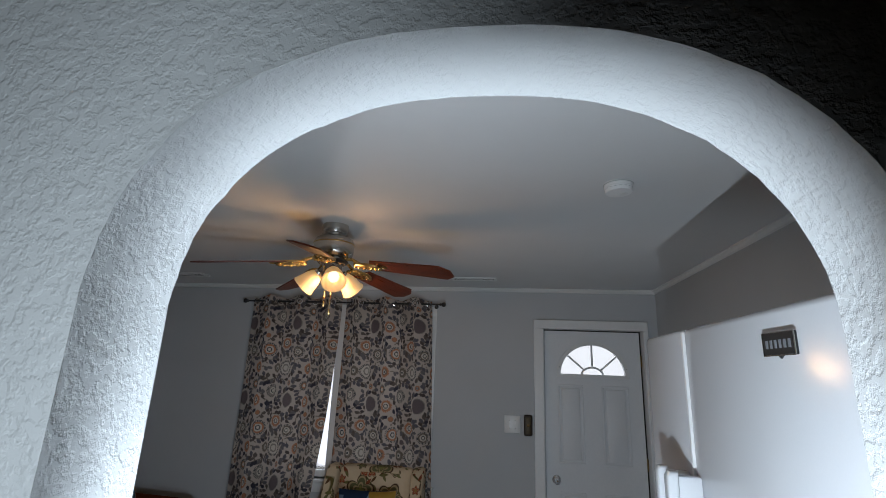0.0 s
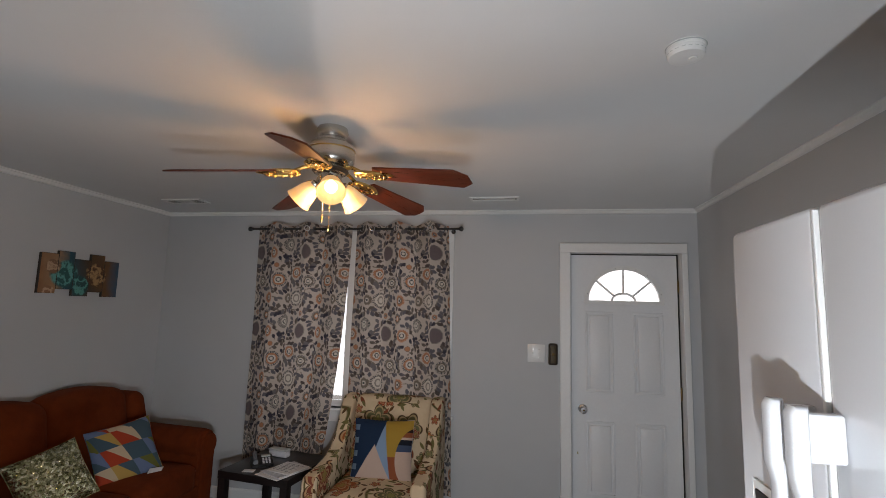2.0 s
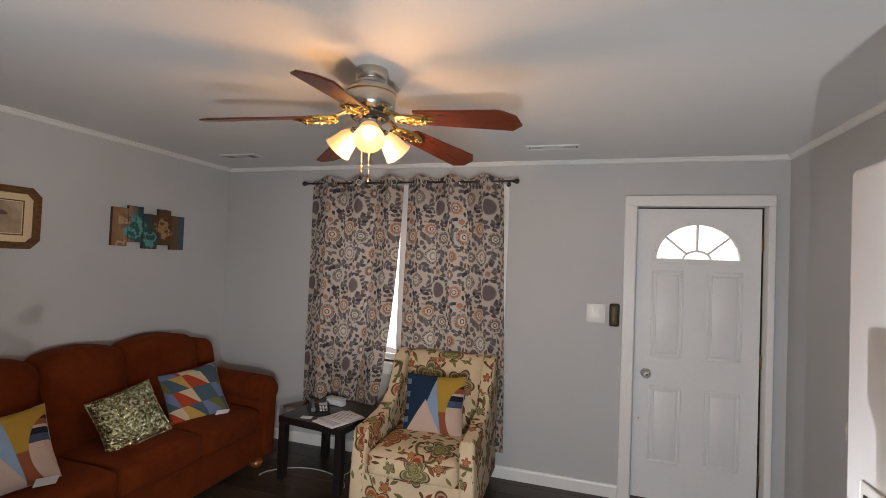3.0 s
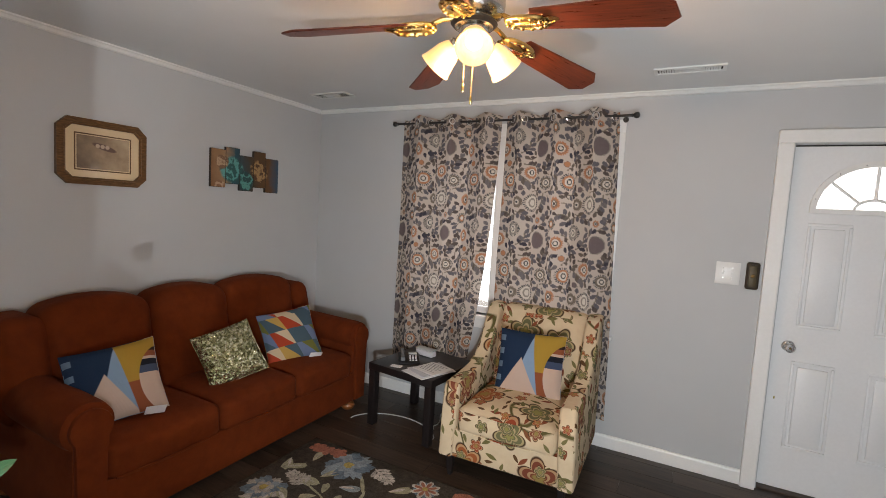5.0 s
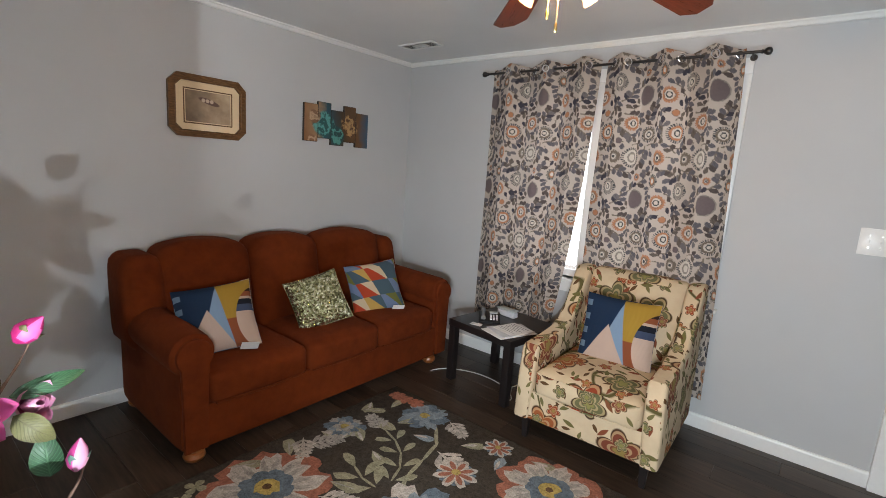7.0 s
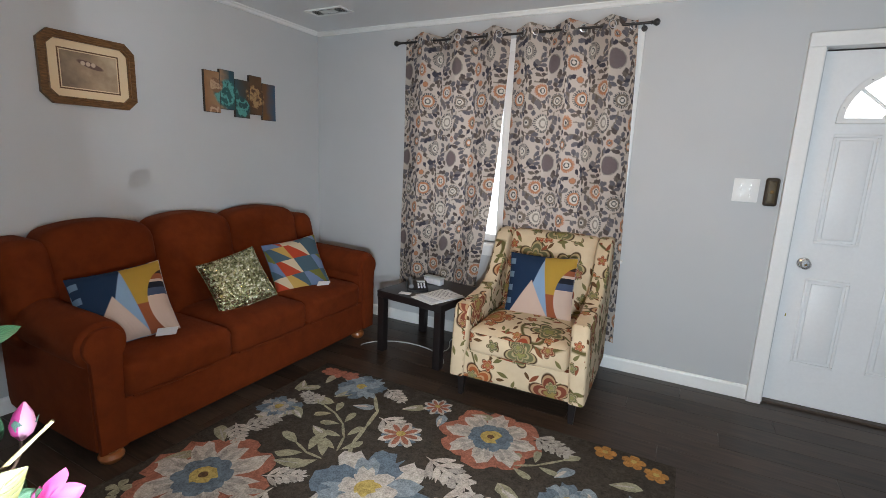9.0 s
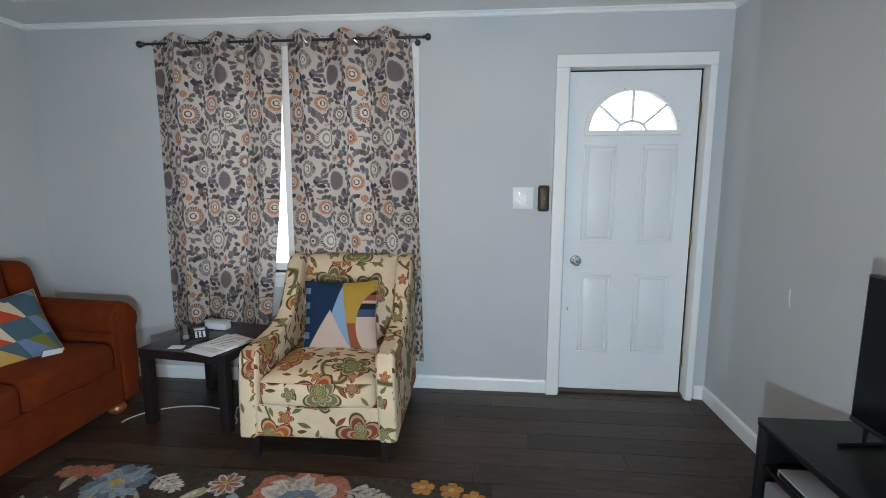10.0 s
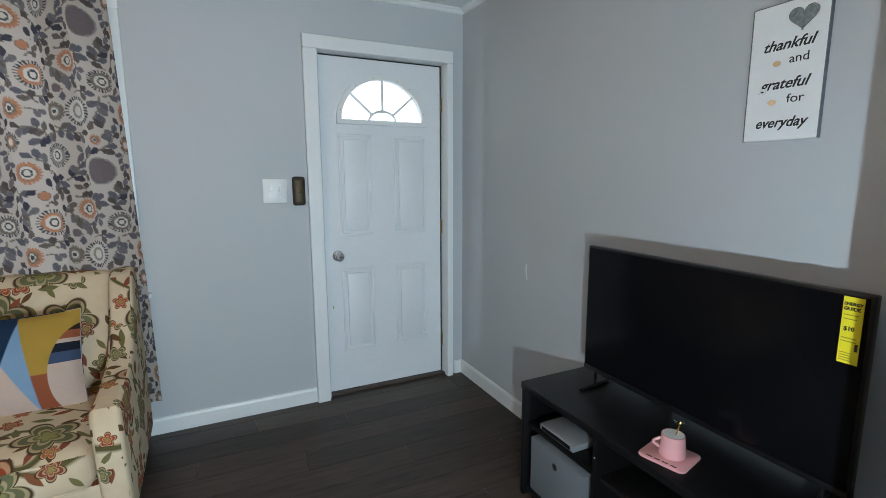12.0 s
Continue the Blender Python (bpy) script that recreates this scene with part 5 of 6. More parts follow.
loop_cable()
bag = thing("plastic_bag", pose(-1.36, 3.70, 0), "crumpled dark plastic bag on the floor between table and chair", "bag")
bm = bmesh.new()
bmesh.ops.create_icosphere(bm, subdivisions=4, radius=1.0)
for v in bm.verts:
    k = 1 + 0.35 * noise.noise(v.co * 2.3) + 0.15 * noise.noise(v.co * 6)
    v.co = Vector((v.co.x * 0.075 * k, v.co.y * 0.10 * k, max(0.0003, 0.14 + v.co.z * 0.15 * k)))
part("sack", bm, black_laminate, bag)


# ---- rug: raised tufted flowers on a taupe ground ----
RUG_X0, RUG_X1, RUG_Y0, RUG_Y1, RUG_Z = -2.035, 0.060, 1.47, 2.995, 0.012
rug = thing("area_rug", pose(0, 0, 0), "taupe wool rug with large tufted coral, ivory and blue flowers", "rug")
part("wool_ground", boxed(RUG_X0, RUG_X1, RUG_Y0, RUG_Y1, 0.0004, RUG_Z, bevel=0.004), wool_ground, rug)
TUFTS = [wool_coral, wool_white, wool_blue, wool_pale, wool_yellow, wool_green, wool_grey, wool_core, wool_orange]
CORAL, IVORY, BLUE, PALE, STRAW, SAGE, GREY, CORE, AMBER = range(9)
rug_bm = bmesh.new()
pile_level = [0]


def blob(cx, cy, turn, length, width, colour, lift, blunt=0.6, ragged=0.10, offset=0.0):
    """A petal or leaf that starts at offset from (cx, cy), with a ragged tufted rim."""
    a = radians(turn)
    n = 18
    pile_level[0] = (pile_level[0] + 1) % 9
    z = RUG_Z + 0.0006 + lift * 0.0011 + pile_level[0] * 0.00009
    mid = bm_v((cx + (offset + length * 0.5) * math.cos(a), cy + (offset + length * 0.5) * math.sin(a), z + 0.0007))
    rim = []
    for i in range(n):
        t = 2 * math.pi * i / n
        along = 0.5 - 0.5 * math.cos(t)
        wide = math.sin(t) * (along ** blunt if blunt > 0 else 1)
        k = 1 + ragged * noise.noise((cx * 31 + i * 1.9, cy * 17 + turn, length * 40))
        u, v = offset + along * length * k, wide * width * 0.5 * k * 1.25
        x = min(max(cx + u * math.cos(a) - v * math.sin(a), RUG_X0 + 0.006), RUG_X1 - 0.006)
        y = min(max(cy + u * math.sin(a) + v * math.cos(a), RUG_Y0 + 0.006), RUG_Y1 - 0.006)
        rim.append(bm_v((x, y, z)))
    for i in range(n):
        rug_bm.faces.new((mid, rim[i], rim[(i + 1) % n])).material_index = colour


def bm_v(p):
    return rug_bm.verts.new(p)


def disc(cx, cy, r, colour, lift, ragged=0.2):
    blob(cx - r, cy, 0, 2 * r, 2 * r * 0.8, colour, lift, 0.0, ragged)


def big_flower(cx, cy, r, turn, petals=8):
    for k in range(petals):
        blob(cx, cy, turn + 360 / petals * k, r, r * 0.74, CORAL, 0.5, 0.75, 0.14)
    for k in range(petals):
        blob(cx, cy, turn + 360 / petals * k, r * 0.84, r * 0.44, IVORY, 2, 0.6, 0.3)
        for d in (-9, 9):
            blob(cx, cy, turn + 360 / petals * k + d, r * 0.70, r * 0.12, GREY, 3, 0.8, 0.3)
    for k in range(petals):
        blob(cx, cy, turn + 22 + 360 / petals * k, r * 0.44, r * 0.32, BLUE, 4, 0.4, 0.12)
    disc(cx, cy, r * 0.20, STRAW, 6, 0.35)
    disc(cx, cy, r * 0.07, CORE, 7)


def blue_flower(cx, cy, r, turn, pale=IVORY, deep=BLUE):
    for k in range(8):
        blob(cx, cy, turn + 45 * k, r, r * 0.66, pale if k % 2 else deep, 0.5, 0.8, 0.3)
    for k in range(8):
        blob(cx, cy, turn + 22 + 45 * k, r * 0.78, r * 0.46, deep if k % 2 else PALE, 2, 0.7, 0.3)
    for k in range(6):
        blob(cx, cy, turn + 60 * k, r * 0.5, r * 0.36, pale, 3, 0.6, 0.3)
    disc(cx, cy, r * 0.19, STRAW, 6, 0.4)


def star_flower(cx, cy, r, turn):
    for k in range(8):
        blob(cx, cy, turn + 45 * k + 22, r * 0.86, r * 0.30, BLUE, 0.5, 0.3, 0.1)
    for k in range(8):
        blob(cx, cy, turn + 45 * k, r, r * 0.40, IVORY, 2, 0.3, 0.1)
        blob(cx, cy, turn + 45 * k, r * 0.8, r * 0.24, CORAL, 3, 0.4, 0.1)
    disc(cx, cy, r * 0.20, STRAW, 6)


def stem(points, colour=SAGE, width=0.012):
    for (ax, ay), (bx, by) in zip(points, points[1:]):
        blob(ax, ay, math.degrees(math.atan2(by - ay, bx - ax)), math.hypot(bx - ax, by - ay) * 1.15, width, colour, 0.2, 0.0, 0.1)


def spray(points, size, colour=SAGE, width=0.42):
    """Leaves set in pairs along a stem."""
    stem(points, colour)
    for i, ((ax, ay), (bx, by)) in enumerate(zip(points, points[1:])):
        t = math.degrees(math.atan2(by - ay, bx - ax))
        for s in (-1, 1):
            blob(ax, ay, t + s * 52, size * (1 - 0.05 * i), size * width, colour, 1, 0.5, 0.15, 0.02)
    blob(bx, by, t, size, size * width, colour, 1, 0.5, 0.15)


def feather(cx, cy, turn, length, colour=IVORY):
    """A lacy cut leaf."""
    a = radians(turn)
    blob(cx, cy, turn, length, length * 0.10, colour, 1, 0.3, 0.2)
    for k in range(5):
        f = 0.12 + 0.16 * k
        for s in (-1, 1):
            blob(cx + f * length * math.cos(a), cy + f * length * math.sin(a), turn + s * 48, length * (0.40 - 0.045 * k), length * 0.13, GREY if (k + (s > 0)) % 3 == 0 else colour, 1.5, 0.4, 0.3)


big_flower(-1.725, 1.855, 0.285, 10)
big_flower(-0.775, 2.755, 0.262, 5)
blue_flower(-1.085, 2.140, 0.265, 12)
star_flower(-1.175, 2.545, 0.115, 8)
blue_flower(-1.640, 2.835, 0.150, 20, PALE, BLUE)
star_flower(-1.140, 2.875, 0.085, 0)
blue_flower(-1.880, 2.420, 0.115, 40, GREY, BLUE)
big_flower(-0.330, 1.780, 0.250, 30)
blue_flower(-0.330, 2.500, 0.120, 10, PALE, BLUE)
blue_flower(-0.060, 2.560, 0.110, 70, PALE, BLUE)
star_flower(-0.700, 1.700, 0.11, 20)
for x, y in ((-0.25, 2.935), (-0.12, 2.925), (-0.02, 2.875)):
    for k in range(5):
        blob(x, y, 72 * k + 15, 0.055, 0.045, AMBER, 1, 0.5, 0.1)
    disc(x, y, 0.014, STRAW, 4)
for x, y in ((-1.93, 2.90), (-1.86, 2.90), (-1.78, 2.915)):
    for k in range(5):
        blob(x, y, 72 * k, 0.055, 0.045, CORAL, 1, 0.5, 0.2)
for x, y in ((-1.90, 1.56), (-1.80, 1.53), (-1.95, 1.64)):
    for k in range(4):
        blob(x, y, 90 * k + 30, 0.05, 0.04, SAGE, 1, 0.5, 0.2)
spray(((-1.36, 2.28), (-1.40, 2.38), (-1.48, 2.47), (-1.58, 2.53), (-1.68, 2.56)), 0.11, SAGE, 0.40)
spray(((-1.38, 2.20), (-1.47, 2.20), (-1.56, 2.23)), 0.13, SAGE, 0.42)
stem(((-1.25, 2.22), (-1.33, 2.35), (-1.36, 2.50), (-1.40, 2.66), (-1.50, 2.78)), SAGE, 0.018)
spray(((-0.62, 2.60), (-0.52, 2.66), (-0.42, 2.76)), 0.10, SAGE, 0.4)
feather(-1.36, 2.62, -12, 0.26, IVORY)
feather(-1.88, 2.17, 65, 0.22, GREY)
feather(-0.98, 2.46, -20, 0.30, IVORY)
feather(-1.42, 1.96, -100, 0.30, IVORY)
feather(-0.60, 2.88, -15, 0.24, GREY)
feather(-0.82, 2.24, 15, 0.30, IVORY)
feather(-1.52, 1.98, 30, 0.20, IVORY)
feather(-0.72, 2.05, -60, 0.26, GREY)
for x, y, t, l in ((-1.98, 1.80, 60, 0.16), (-1.86, 2.06, 150, 0.15), (-1.56, 2.08, 20, 0.16), (-1.50, 1.72, -30, 0.15), (-1.95, 2.62, 40, 0.14), (-1.80, 2.62, -10, 0.14), (-1.70, 2.66, 60, 0.13), (-0.62, 2.46, -40, 0.15), (-0.20, 2.70, 20, 0.14), (-0.12, 2.40, -60, 0.13), (-0.55, 1.95, 60, 0.15), (-0.10, 2.05, 45, 0.16), (-1.85, 2.76, 100, 0.12), (-1.30, 1.62, 30, 0.18), (-0.95, 1.66, 160, 0.16), (-1.08, 1.80, -80, 0.16)):
    blob(x, y, t, l, l * 0.45, SAGE, 1, 0.5, 0.12)
    blob(x, y, t, l * 0.8, l * 0.06, wool_ground and GREY, 2, 0.3, 0.1)
for x, y, t, l in ((-1.93, 2.30, 20, 0.13), (-1.80, 2.34, 100, 0.13), (-1.70, 2.40, 150, 0.13), (-1.55, 2.64, 20, 0.12), (-1.98, 2.72, -60, 0.13), (-1.60, 2.38, -20, 0.13), (-1.30, 2.75, 40, 0.13), (-1.05, 2.70, 100, 0.12), (-0.95, 2.90, 10, 0.13), (-0.50, 2.40, 160, 0.14), (-0.42, 2.62, 60, 0.12), (-0.22, 2.52, 120, 0.12), (-1.62, 1.56, 10, 0.15), (-1.45, 1.60, 60, 0.14), (-0.12, 2.28, 20, 0.14), (-0.02, 2.70, -110, 0.12)):
    blob(x, y, t, l, l * 0.5, PALE if round(l * 100) == 12 else SAGE, 1, 0.5, 0.15)
    blob(x, y, t + 4, l * 0.7, l * 0.16, IVORY, 2, 0.4, 0.2)
feather(-1.95, 2.20, -35, 0.20, IVORY)
feather(-1.70, 2.56, 165, 0.20, GREY)
feather(-1.50, 2.90, -25, 0.20, IVORY)
pattern = part("tufted_pattern", rug_bm, TUFTS, rug, "raised tufted flowers and leaves", smooth=False)
tagged(pattern, kind="stuff")


# ---- pictures on the wall ----
def octagon(w, h, cut):
    a, b = w / 2, h / 2
    return [(-a + cut, -b), (a - cut, -b), (a, -b + cut), (a, b - cut), (a - cut, b), (-a + cut, b), (-a, b - cut), (-a, -b + cut)]


def framed_picture():
    p = thing("framed_picture", pose(LEFT, 2.205, 1.755, 0, 0, 90), "octagonal walnut framed nature print with a cream mat under glass", "picture")
    outer, inner = octagon(0.465, 0.362, 0.050), octagon(0.385, 0.282, 0.032)
    bm = bmesh.new()
    for i in range(8):
        j = (i + 1) % 8
        prism(bm, (outer[i], outer[j], inner[j], inner[i]), "y", -0.026, -0.0004)
    bmesh.ops.remove_doubles(bm, verts=bm.verts[:], dist=0.0002)
    part("frame", bm, frame_wood, p, smooth=False)
    bm = bmesh.new()
    lip = octagon(0.397, 0.294, 0.034)
    for i in range(8):
        tube(bm, [(lip[i][0], -0.026, lip[i][1]), (lip[(i + 1) % 8][0], -0.026, lip[(i + 1) % 8][1])], 0.005, 6)
    part("bead", bm, frame_wood, p)
    part("mat_board", prism(bmesh.new(), octagon(0.39, 0.287, 0.033), "y", -0.014, -0.001), mat_board, p, smooth=False)
    for w, h, y in ((0.296, 0.206, -0.0148),):
        bm = bmesh.new()
        for r in ((-w / 2, w / 2, -h / 2, -h / 2 + 0.007), (-w / 2, w / 2, h / 2 - 0.007, h / 2), (-w / 2, -w / 2 + 0.007, -h / 2, h / 2), (w / 2 - 0.007, w / 2, -h / 2, h / 2)):
            box(bm, r[0], r[1], y, -0.0135, r[2], r[3])
        part("fillet", bm, frame_wood, p, smooth=False)
    bm = bmesh.new()
    layer = bm.loops.layers.uv.verify()
    vs = [bm.verts.new(q) for q in ((-0.136, -0.0145, -0.091), (0.136, -0.0145, -0.091), (0.136, -0.0145, 0.091), (-0.136, -0.0145, 0.091))]
    for loop, q in zip(bm.faces.new(vs).loops, ((0, 0), (0.272, 0), (0.272, 0.182), (0, 0.182))):
        loop[layer].uv = q
    part("print", bm, print_mat, p, smooth=False, uv="own")


framed_picture()


def rose_panels():
    p = thing("canvas_painting", pose(LEFT, 3.185, 1.755, 0, 0, 90), "stepped canvas painting of teal and copper roses", "painting")
    for a, b, z0, z1 in ((-0.305, -0.185, -0.135, 0.135), (-0.185, -0.065, -0.105, 0.158), (-0.065, 0.06, -0.150, 0.112), (0.06, 0.175, -0.118, 0.158), (0.175, 0.305, -0.150, 0.118)):
        bm = boxed(a + 0.0004, b - 0.0004, -0.022, -0.0004, z0, z1, bevel=0.002, seg=1)
        layer = bm.loops.layers.uv.verify()
        for f in bm.faces:
            f.material_index = 0 if f.normal.y < -0.8 else 1
            for loop in f.loops:
                loop[layer].uv = (loop.vert.co.x + 0.305, loop.vert.co.z + 0.15)
        part("panel", bm, (rose_canvas, canvas_edge), p, smooth=False, uv="own")


rose_panels()


def letters(name, text, size, m, material, parent, lean=0.0, wide=1.0, label="", bold=0.0):
    data = bpy.data.curves.new(name, "FONT")
    data.body, data.size, data.extrude, data.align_x, data.shear, data.offset = text, size, 0.0005, "CENTER", lean, bold
    data.resolution_u = 4
    ob = bpy.data.objects.new(name, data)
    scene.collection.objects.link(ob)
    bpy.context.view_layer.update()
    mesh = bpy.data.meshes.new_from_object(ob)
    bpy.data.objects.remove(ob)
    mesh.materials.clear()
    mesh.materials.append(material)
    mesh.transform(Matrix.Diagonal((wide, 1, 1, 1)))
    out = new(name, mesh)
    out.parent, out.matrix_basis = parent, m
    return tagged(out, label)


def wall_sign():
    w, h = 0.196, 0.374
    s = thing("wall_sign", pose(RIGHT, 2.063, 1.634, 0, 0, -90), "white wooden sign lettered in black with a string-art heart", "sign")
    part("board", boxed(-w / 2, w / 2, -0.014, -0.0004, -h / 2, h / 2, bevel=0.0015, seg=1), plastic_white, s)
    part("edge", (lambda b: [box(b, *r) for r in ((-w / 2 - 0.0015, -w / 2 + 0.0005, -0.0145, -0.001, -h / 2, h / 2), (w / 2 - 0.0005, w / 2 + 0.0015, -0.0145, -0.001, -h / 2, h / 2), (-w / 2, w / 2, -0.0145, -0.001, h / 2 - 0.0005, h / 2 + 0.0015))] and b)(bmesh.new()), grey_fabric, s, "dark sign edge", smooth=False)
    def at(x, z):
        return pose(x, -0.0150, z, 90)
    for text, size, x, z, lean, wide in (("thankful", 0.040, 0.002, 0.062, 0.35, 1.02), ("and", 0.034, 0.035, 0.022, 0.0, 1.05), ("grateful", 0.040, 0.0, -0.044, 0.35, 1.02), ("for", 0.034, 0.035, -0.085, 0.0, 1.1), ("everyday", 0.039, 0.0, -0.150, 0.35, 0.95)):
        letters("lettering", text, size, at(x, z), ink, s, lean, wide, "black painted word", 0.0006 if lean else 0.0)
    heart = []
    for i in range(36):
        t = 2 * math.pi * i / 36
        heart.append((0.036 + 0.0026 * 16 * math.sin(t) ** 3 * 0.9, 0.138 + 0.0026 * (13 * math.cos(t) - 5 * math.cos(2 * t) - 2 * math.cos(3 * t) - math.cos(4 * t)) * 0.85))
    part("heart", prism(bmesh.new(), heart, "y", -0.019, -0.0138, bevel=0.0015, seg=1), string_grey, s, "grey string-art heart")
    for x, z in ((-0.022, 0.026), (-0.026, -0.080)):
        part("shell_mark", prism(bmesh.new(), [(x + 0.011 * math.cos(t), z + 0.008 * math.sin(t)) for t in (2 * math.pi * i / 14 for i in range(14))], "y", -0.0150, -0.0138), shell_ink, s, "small peach painted shell")
    part("hanger", tube(bmesh.new(), [(-0.02 + 0.04 * i / 8, -0.004, h / 2 + 0.012 * math.sin(math.pi * i / 8)) for i in range(9)], 0.0015, 5), chrome, s)


wall_sign()
scuff = tagged(part("wall_scuff", prism(bmesh.new(), ((3.255, 0.80), (3.262, 0.80), (3.275, 0.85), (3.272, 0.885), (3.262, 0.885), (3.264, 0.85)), "x", RIGHT - 0.0012, RIGHT - 0.0002), plastic_white, None, "white scuff in the wall paint"), category="scuff", kind="structure")


# ---- television and its stand ----
def tv_stand():
    x0, x1, y0, y1, h = 1.035, 1.405, 1.46, 2.765, 0.505
    s = thing("tv_stand", pose(0, 0, 0), "long low black laminate television stand with open cubbies", "tv stand")
    part("top", boxed(x0, x1, y0, y1, h - 0.03, h, bevel=0.003), black_laminate, s)
    part("bottom_board", boxed(x0 + 0.01, x1 - 0.012, y0 + 0.02, y1 - 0.02, 0.03, 0.055, bevel=0.002), black_laminate, s)
    for y in (y0 + 0.002, 1.86, 2.33, y1 - 0.024):
        part("upright", boxed(x0 + 0.004, x1 - 0.012, y, y + 0.022, 0.0, h - 0.0302, bevel=0.002), black_laminate, s)
    part("back_board", boxed(x1 - 0.011, x1 - 0.004, y0 + 0.01, y1 - 0.01, 0.03, h - 0.031), black_laminate, s)
    for a, b in ((1.484, 1.859), (1.883, 2.329), (2.353, 2.740)):
        part("shelf", boxed(x0 + 0.02, x1 - 0.012, a, b, 0.315, 0.333, bevel=0.002), black_laminate, s)
    part("label_dot", lathe(bmesh.new(), ((0.004, 0), (0.003, 0.0012)), pose(x0 + 0.004, 2.341, 0.40, 0, -90), 10), plastic_white, s)
    b = thing("storage_bin", pose(1.045, 2.548, 0.055), "grey felt storage bin in the stand's cubby", "bin")
    part("body", boxed(0.0, 0.30, -0.155, 0.155, 0.0003, 0.235, bevel=0.008), bin_felt, b)
    part("grommet", lathe(bmesh.new(), ((0.012, 0.0), (0.014, 0.002), (0.008, 0.003)), pose(0, 0, 0.185, 0, -90), 14), black_metal, b)
    t = thing("set_top_box", pose(1.06, 2.56, 0.333), "flat silver-grey media box lying on the stand's upper shelf", "media box")
    part("case", boxed(0.0, 0.22, -0.09, 0.105, 0.003, 0.030, bevel=0.005), silver_plastic, t)
    part("front_strip", boxed(-0.0012, 0.0005, -0.075, 0.09, 0.008, 0.024, bevel=0.0004, seg=1), black_laminate, t, "black front panel")
    for y in (-0.07, 0.085):
        part("foot", boxed(0.02, 0.04, y - 0.01, y + 0.01, 0.0, 0.0032), black_laminate, t)


tv_stand()


def television():
    y0, y1, z0, z1, x = 1.742, 2.648, 0.570, 1.076, 1.262
    t = thing("television", pose(0, 0, 0), "black flat-screen television, switched off, on splayed feet", "television")
    part("case", boxed(x + 0.002, x + 0.030, y0, y1, z0, z1, bevel=0.004), black_laminate, t)
    part("rear_bulge", boxed(x + 0.029, x + 0.075, y0 + 0.16, y1 - 0.16, z0 + 0.02, z0 + 0.30, bevel=0.015), black_laminate, t)
    part("screen", boxed(x - 0.0005, x + 0.003, y0 + 0.008, y1 - 0.008, z0 + 0.018, z1 - 0.008, bevel=0.001, seg=1), screen, t, "dark glossy dusty screen", smooth=False)
    part("bezel_bar", boxed(x - 0.003, x + 0.003, y0 + 0.003, y1 - 0.003, z0 + 0.001, z0 + 0.017, bevel=0.002), black_laminate, t)
    for y in (y0 + 0.06, y1 - 0.055):
        bm = bmesh.new()
        tube(bm, ((x + 0.016, y, z0 + 0.01), (x + 0.012, y, 0.511), (x - 0.075, y - 0.012, 0.5108)), (0.008, 0.006, 0.0055), 8)
        tube(bm, ((x + 0.012, y, 0.511), (x + 0.095, y + 0.010, 0.5108)), (0.006, 0.0055), 8)
        part("foot", bm, black_laminate, t, "thin splayed plastic foot")
    tag = part("energy_label", boxed(x - 0.003, x - 0.0012, 1.759, 1.800, 0.905, 1.066, bevel=0.0004, seg=1), yellow_card, t, "yellow energy guide label")
    m = lambda y, z: pose(x - 0.0036, y, z, 90, 0, -90)
    letters("lettering", "ENERGY", 0.0098, m(1.7795, 1.046), ink, tag, bold=0.0004)
    letters("lettering", "GUIDE", 0.0110, m(1.781, 1.034), ink, tag, bold=0.0004)
    letters("lettering", "$10", 0.014, m(1.783, 0.985), ink, tag, bold=0.0003)
    for z in (1.022, 1.012, 0.966, 0.958, 0.930, 0.924, 0.918, 0.912):
        part("print_line", boxed(x - 0.0038, x - 0.0029, 1.770 + 0.004 * math.sin(z * 90), 1.796, z, z + 0.0018), grey_ink, tag)
    part("print_block", boxed(x - 0.0038, x - 0.0029, 1.762, 1.768, 0.938, 0.956), ink, tag)


television()


